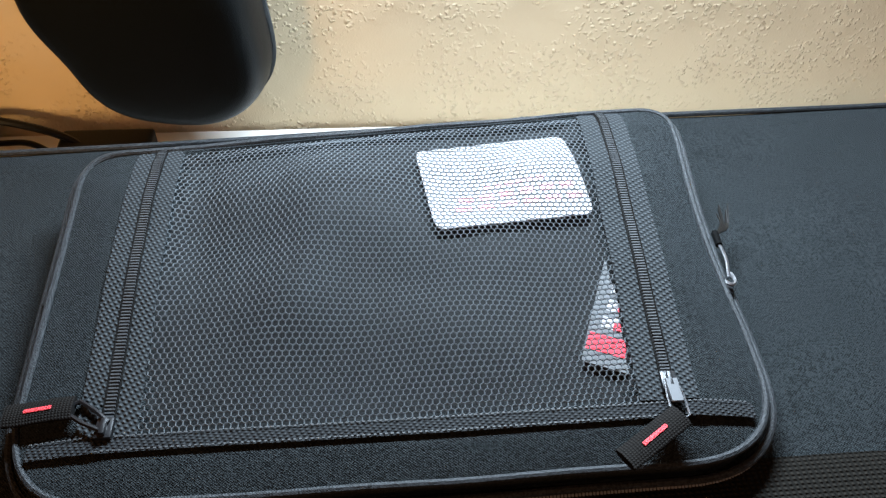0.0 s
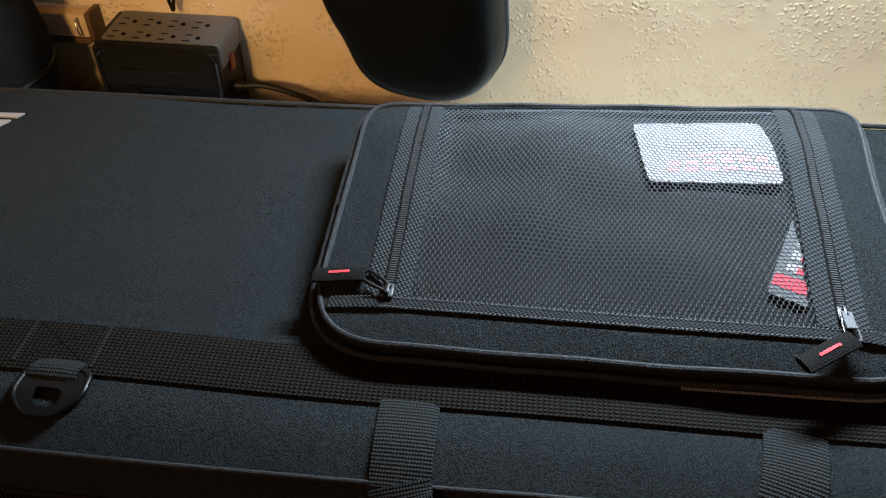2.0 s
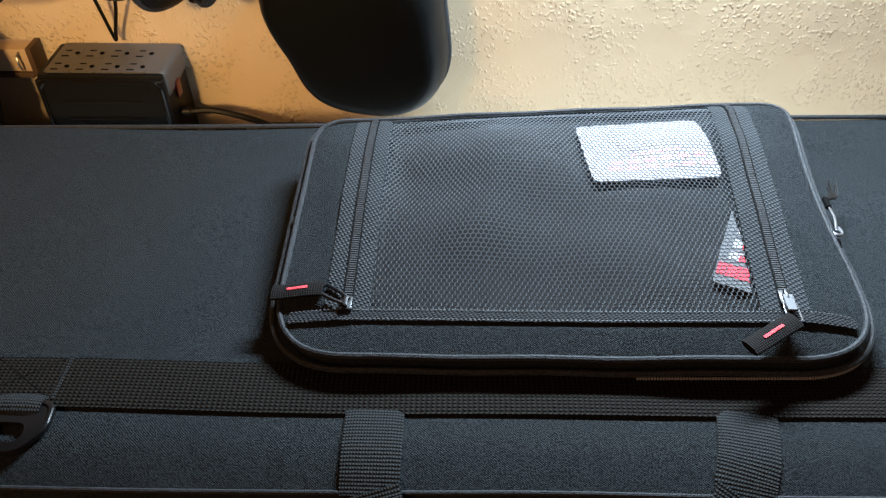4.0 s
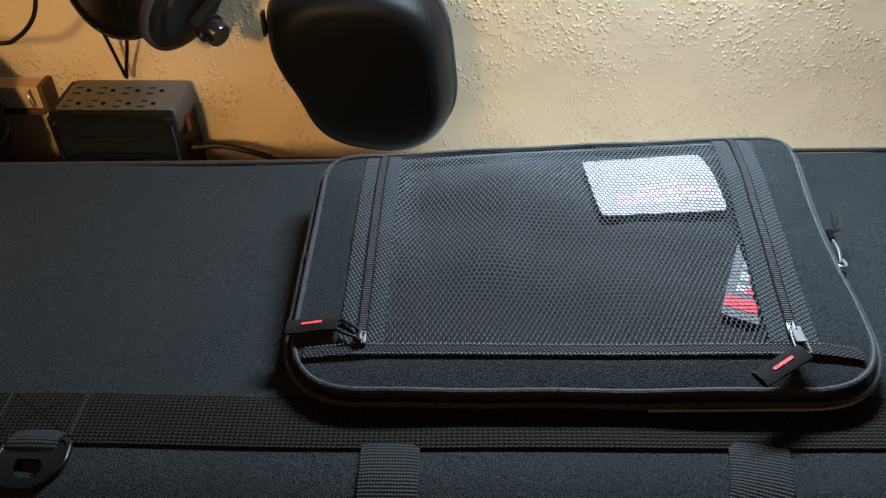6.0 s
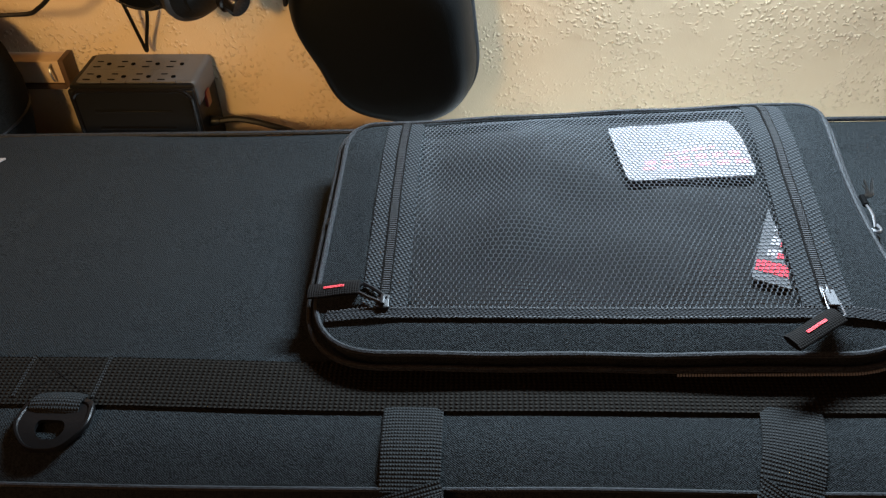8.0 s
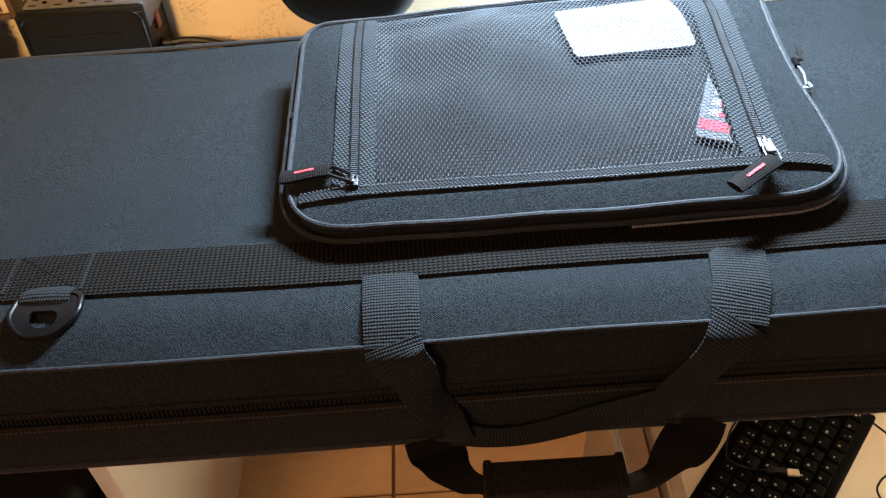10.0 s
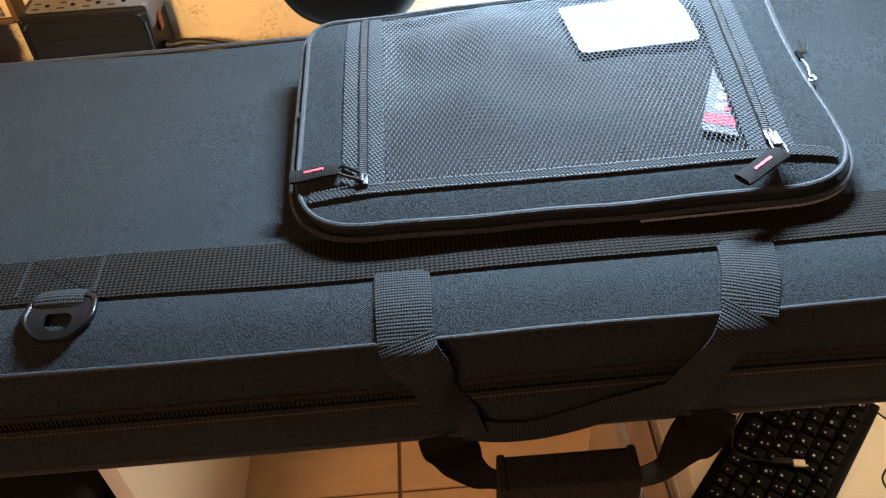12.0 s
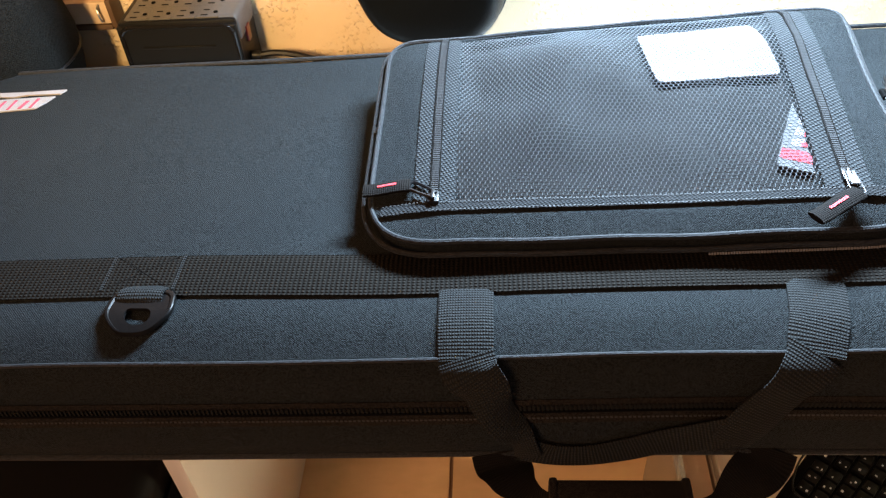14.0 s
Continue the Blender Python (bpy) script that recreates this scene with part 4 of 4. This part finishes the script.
prof = [(0.243, 1.0), (0.236, 0.996), (0.224, 0.972), (0.213, 0.935), (0.206, 0.895), (0.2020, 0.855), (0.1995, 0.810), (0.1982, 0.74), (0.1975, 0.55), (0.197, 0.25), (0.197, 0.05)]
part("front_shell", half_shell(prof), LEATHER, case)
part("back_shell", half_shell([(0.2485, 1.0), (0.262, 0.99), (0.276, 0.96), (0.288, 0.90), (0.2945, 0.82), (0.297, 0.6)]), LEATHER, case)
part("zipper", tube([(egg(2 * math.pi * k / 90, 1.0)[0], 0.246, egg(2 * math.pi * k / 90, 1.0)[1]) for k in range(90)], 0.0028, 8, True), COIL, case)
part("zipper_pull", box_bm((-0.2325, 0.236, 0.938), (-0.2290, 0.246, 0.962), 0.0012, 2), GUNMETAL, case)
part("hanging_loop", tube(spline([(-0.15, 0.26, 0.998), (-0.145, 0.27, 1.03), (-0.139, 0.298, 1.05), (-0.133, 0.27, 1.03), (-0.128, 0.26, 0.998)], 5), 0.002, 8), CABLE, case)
part("hook", tube([(-0.139, WALL - 0.001, 1.045), (-0.139, 0.29, 1.045), (-0.139, 0.288, 1.056)], 0.0025, 8), STEEL, case)

# ---------- headphones on a hook ----------
hp = thing("headphones", (-0.34, 0.25, 0.94), "black over-ear headphones hanging on the wall by their band", "headphones")
ax1 = Vector((-0.35, -0.90, 0.1)).normalized()
c1 = Vector((-0.362, 0.235, 0.995))
part("ear_cushion", revolve([(0.022, -0.004), (0.030, 0.008), (0.040, 0.014), (0.050, 0.012), (0.056, 0.004), (0.056, -0.008), (0.050, -0.016)], c1, ax1, 40), LEATHER, hp)
part("cushion_seam", tube([c1 + ax1 * 0.0105 + ax1.to_track_quat("Z", "Y").to_matrix() @ Vector((0.0525 * math.cos(2 * math.pi * k / 60), 0.0525 * math.sin(2 * math.pi * k / 60), 0)) for k in range(60)], 0.0009, 6, True), DULL, hp)
part("ear_cup", revolve([(0.050, -0.016), (0.049, -0.026), (0.042, -0.036), (0.030, -0.040), (0.01, -0.041)], c1, ax1, 40), PLASTIC, hp)
ax2 = Vector((0.78, -0.50, -0.36)).normalized()
c2 = Vector((-0.304, 0.232, 0.976))
part("ear_cushion", revolve([(0.030, -0.034), (0.044, -0.030), (0.050, -0.020), (0.050, -0.012), (0.046, -0.006)], c2, ax2, 40), LEATHER, hp)
part("ear_cup", revolve([(0.046, -0.006), (0.047, 0.002), (0.045, 0.010), (0.040, 0.014), (0.034, 0.015), (0.033, 0.019), (0.024, 0.022), (0.006, 0.023)], c2, ax2, 40), PLASTIC, hp)
part("cup_ring", revolve([(0.046, 0.001), (0.0492, 0.003), (0.0492, 0.008), (0.046, 0.010)], c2, ax2, 40), DULLSTEEL, hp)
k2 = c2 + ax2 * 0.020 + Vector((0.008, 0, -0.012))
part("knob", revolve([(0.013, 0), (0.0145, 0.003), (0.0145, 0.007), (0.0120, 0.008), (0.0120, 0.018), (0.0105, 0.020), (0.004, 0.0195)], k2, ax2, 24), GLOSS, hp)
part("yoke", tube(spline([c2 + Vector((0.02, -0.03, -0.01)), c2 + Vector((0.045, -0.01, 0.02)), c2 + Vector((0.03, 0.01, 0.06)), (-0.30, 0.27, 1.08)], 6), 0.006, 8), PLASTIC, hp)
part("headband", tube(spline([(-0.30, 0.27, 1.08), (-0.305, 0.275, 1.14), (-0.335, 0.28, 1.17), (-0.368, 0.275, 1.13), (-0.375, 0.262, 1.06), (-0.365, 0.262, 1.02)], 6), 0.008, 10), LEATHER, hp)
part("hook", tube([(-0.335, WALL - 0.001, 1.162), (-0.335, 0.27, 1.162), (-0.335, 0.266, 1.175)], 0.003, 8), STEEL, hp)
part("cable", tube(spline([(-0.404, 0.265, 0.945), (-0.4045, 0.278, 0.914), (-0.403, 0.287, 0.880), (-0.4005, 0.288, 0.867), (-0.397, 0.287, 0.880), (-0.385, 0.278, 0.912), (-0.376, 0.262, 0.945)], 6), 0.0019, 8), CABLE, hp)
part("cable", tube(spline([(-0.3734, 0.205, 1.0668), (-0.415, 0.205, 1.0206), (-0.4224, 0.205, 0.991), (-0.4326, 0.205, 0.9697), (-0.4521, 0.205, 0.9521), (-0.4752, 0.205, 0.9456),
                           (-0.5585, 0.205, 0.9512), (-0.66, 0.24, 1.0), (-0.70, 0.303, 1.1)], 6), 0.0021, 8), CABLE, hp)

# ---------- cream wooden rail and the dark rounded speaker ----------
rail = thing("wall_rail", (-0.60, 0.29, 0.823), "cream painted wooden rail fixed to the stucco wall", "rail")
part("board", box_bm((-0.86, 0.280, 0.833), (-0.497, WALL - 0.001, 0.859), 0.002), CREAM, rail)
part("end_trim", box_bm((-0.497, 0.278, 0.829), (-0.491, WALL - 0.001, 0.861), 0.001), BROWN, rail)
# dark strip put in for the shade line under the board
part("shadow_lip", box_bm((-0.86, 0.278, 0.8265), (-0.497, WALL - 0.001, 0.8325), 0.001), BROWN, rail)
part("hook", tube(spline([(-0.506, 0.280, 0.856), (-0.506, 0.274, 0.853), (-0.505, 0.272, 0.845), (-0.505, 0.275, 0.838)], 4), 0.0012, 6), STEEL, rail)
spk = thing("desk_speaker", (-0.615, 0.20, DESK), "black rounded loudspeaker standing on the desk", "loudspeaker")
part("cabinet", revolve([(0.05, 0.0), (0.078, 0.002), (0.088, 0.03), (0.096, 0.07), (0.099, 0.105), (0.094, 0.14), (0.078, 0.172), (0.05, 0.194), (0.02, 0.202), (0.004, 0.203)],
                        (-0.605, 0.195, DESK + 0.001), (0, 0, 1), 48), CLOTH, spk)
part("trim_ring", tube([(-0.605 + 0.0985 * math.cos(2 * math.pi * k / 48), 0.195 + 0.0985 * math.sin(2 * math.pi * k / 48), DESK + 0.09) for k in range(48)], 0.0015, 6, True), GUNMETAL, spk)

# ---------- below the desk ----------
tower = thing("computer_tower", (-0.57, 0.05, 0), "black computer tower standing under the desk", "computer")
part("case", box_bm((-0.69, -0.15, 0.012), (-0.455, 0.28, 0.47), 0.03, 5), PLASTIC, tower)
part("side_mesh", box_bm((-0.452, -0.10, 0.06), (-0.4505, 0.24, 0.42), 0.0005, 1), FABRIC, tower)
for fx in (-0.66, -0.49):
    for fy in (-0.10, 0.23):
        part("foot", revolve([(0.015, 0), (0.013, 0.014)], (fx, fy, 0.0), (0, 0, 1), 16), PLASTIC, tower)

crate = thing("storage_box", (0.47, -0.1, 0), "clear plastic storage box with papers on the tiled floor", "storage box")
SX0, SX1, SY0, SY1, SH = 0.165, 0.66, -0.42, 0.16, 0.318
part("body", joined(box_bm((SX0, SY0, 0.002), (SX0 + 0.003, SY1, SH)), box_bm((SX1 - 0.003, SY0, 0.002), (SX1, SY1, SH)), box_bm((SX0, SY0, 0.002), (SX1, SY0 + 0.003, SH)),
                    box_bm((SX0, SY1 - 0.003, 0.002), (SX1, SY1, SH)), box_bm((SX0, SY0, 0.0), (SX1, SY1, 0.004))), CLEAR, crate, smooth=False)
rimp = [(SX0, SY0, SH), (SX1, SY0, SH), (SX1, SY1, SH), (SX0, SY1, SH)]
for a, b in zip(rimp, rimp[1:] + rimp[:1]):
    lo, hi = [min(p, q) for p, q in zip(a, b)], [max(p, q) for p, q in zip(a, b)]
    part("rim", box_bm([v - 0.006 for v in lo], [v + 0.006 for v in hi], 0.002, 2), CLEAR, crate)
papers = thing("paper_stack", (0.48, -0.1, 0.006), "cream sheets stacked inside the clear storage box", "papers")
for k in range(12):
    z0, z1 = 0.006 + (SH - 0.008) * k / 12, 0.006 + (SH - 0.008) * (k + 1) / 12
    dx, dy = 0.003 * math.sin(5.1 * k), 0.004 * math.sin(2.7 * k + 1)
    part("sheet", box_bm((0.238 + dx, -0.395 + dy, z0), (0.640 + dx, 0.140 + dy, z1 - 0.0006), 0.0015, 1), PAPER, papers)
folder = thing("orange_folder", (0.20, -0.1, 0.006), "pale orange card folder standing inside the storage box", "folder")
part("cover", box_bm((0.190, -0.38, 0.006), (0.226, 0.12, 0.235), 0.003, 2), ORANGE, folder)

# computer keyboard lying on the papers
kb = thing("computer_keyboard", (0.352, -0.037, SH + 0.004), "black computer keyboard with white key legends on the papers", "keyboard")
KD = math.degrees(math.atan2(0.118, 0.106))
KM = Matrix.Translation((0.352, -0.037, SH)) @ Matrix.Rotation(radians(KD), 4, "Z")
K0, K1, KW = -0.285, 0.150, 0.137
part("case", box_bm((K0, -KW / 2, 0.0), (K1, KW / 2, 0.016), 0.005, 3, KM), HOLE, kb)
key_me = mesh_of("key", box_bm((-0.0081, -0.0081, 0), (0.0081, 0.0081, 0.0075), 0.0018, 2))
key_me.materials.append(KEYCAP)
mark_me = mesh_of("legend", box_bm((-0.0018, -0.0012, 0), (0.0012, 0.0020, 0.0003)), False)
mark_me.materials.append(LEGEND)
kbase = BASE[kb.name]
rng = random.Random(7)
for row in range(6):
    x, col = K0 + 0.018, 0
    y = -KW / 2 + 0.021 + row * 0.0191
    while x < K1 - 0.012:
        wide = 1.0
        if row == 0 and col == 3:
            wide = 5.8
        elif col == 0 and row in (1, 2, 3):
            wide = 1.4 + 0.3 * (3 - row)
        if x + (wide - 0.5) * 0.0191 > K1 - 0.010:
            break
        cxk = x + (wide - 1) * 0.00955
        key = new("key", key_me)
        key.parent = kb
        key.matrix_local = Matrix.Translation(-kbase) @ KM @ Matrix.Translation((cxk, y, 0.0155)) @ Matrix.Diagonal((1 + (wide - 1) * 1.17, 1, 1, 1))
        leg = new("legend", mark_me)
        leg.parent = key
        size = rng.uniform(0.45, 0.95)
        leg.matrix_local = Matrix.Translation((rng.uniform(-0.0042, -0.0015) / wide, rng.uniform(0.0, 0.003), 0.0075)) @ Matrix.Diagonal((size * rng.uniform(0.6, 1.5) / wide, size, 1, 1))
        if rng.random() < 0.4:
            low = new("legend", mark_me)
            low.parent = key
            low.matrix_local = Matrix.Translation((rng.uniform(-0.004, 0.001) / wide, rng.uniform(-0.005, -0.003), 0.0075)) @ Matrix.Diagonal((rng.uniform(0.4, 1.0) / wide, rng.uniform(0.4, 0.8), 1, 1))
        x += wide * 0.0191
        col += 1
        if col in (13, 16) and row != 0:
            x += 0.004
kz = SH + 0.025
usb = thing("usb_cable", (0.36, -0.05, kz), "thin dark cable with a metal plug lying on the keyboard", "cable")
part("plug", box_bm((-0.0065, -0.0045, 0.0), (0.0075, 0.0045, 0.004), 0.0008, 1, Matrix.Translation((0.362, -0.050, kz)) @ Matrix.Rotation(radians(-8), 4, "Z")), PLUG, usb)
part("plug_shell", box_bm((-0.012, -0.004, 0.0), (0.014, 0.004, 0.006), 0.002, 2, Matrix.Translation((0.341, -0.046, kz)) @ Matrix.Rotation(radians(-8), 4, "Z")), CABLE, usb)
part("cord", tube(spline([(0.330, -0.045, kz + 0.003), (0.305, -0.038, kz + 0.003), (0.29, -0.02, kz + 0.002), (0.31, 0.02, kz + 0.002), (0.345, 0.05, kz + 0.002)], 6), 0.0013, 6), PLASTIC, usb)
cord = thing("loose_cable", (0.47, -0.1, SH), "thin dark cable curled on the cream papers", "cable")
part("cord", tube(spline([(0.50, 0.03, SH + 0.002), (0.515, 0.0, SH + 0.002), (0.505, -0.035, SH + 0.002), (0.475, -0.055, SH + 0.002), (0.465, -0.075, SH + 0.002), (0.478, -0.12, SH + 0.002)], 6),
                  0.0014, 6), CABLE, cord)
coil = thing("cable_coil", (0.29, 0.03, SH), "small tangle of dark thin cable", "cable")
part("cord", tube(spline([(0.285 + 0.018 * math.cos(1.7 * k), 0.022 + 0.018 * math.sin(1.7 * k) + 0.001 * k, SH + 0.002 + 0.0008 * k) for k in range(16)], 6), 0.0011, 6), CABLE, coil)

# ---------- floor tiles ----------
T = 0.361
tile_me = mesh_of("tile", box_bm((-T / 2 + 0.003, -T / 2 + 0.003, -0.006), (T / 2 - 0.003, T / 2 - 0.003, 0.0), 0.0012, 1), False)
tile_me.materials.append(TILE)
i0, i1 = int((X0 + 0.152) / T) - 1, int((X1 + 0.152) / T) + 1
for i in range(i0, i1 + 1):
    for j in range(-11, 1):
        cx, cy = -0.152 + T * (i + 0.5), 0.148 + T * (j + 0.5)
        lo, hi = max(X0, cx - T / 2), min(X1, cx + T / 2)
        l2, h2 = max(Y0, cy - T / 2), min(WALL, cy + T / 2)
        if hi - lo < 0.02 or h2 - l2 < 0.02:
            continue
        t = new("tile", tile_me)
        t.parent = floor_ob
        t.matrix_local = Matrix.Translation(((lo + hi) / 2, (l2 + h2) / 2, 0)) @ Matrix.Diagonal(((hi - lo) / T, (h2 - l2) / T, 1, 1))
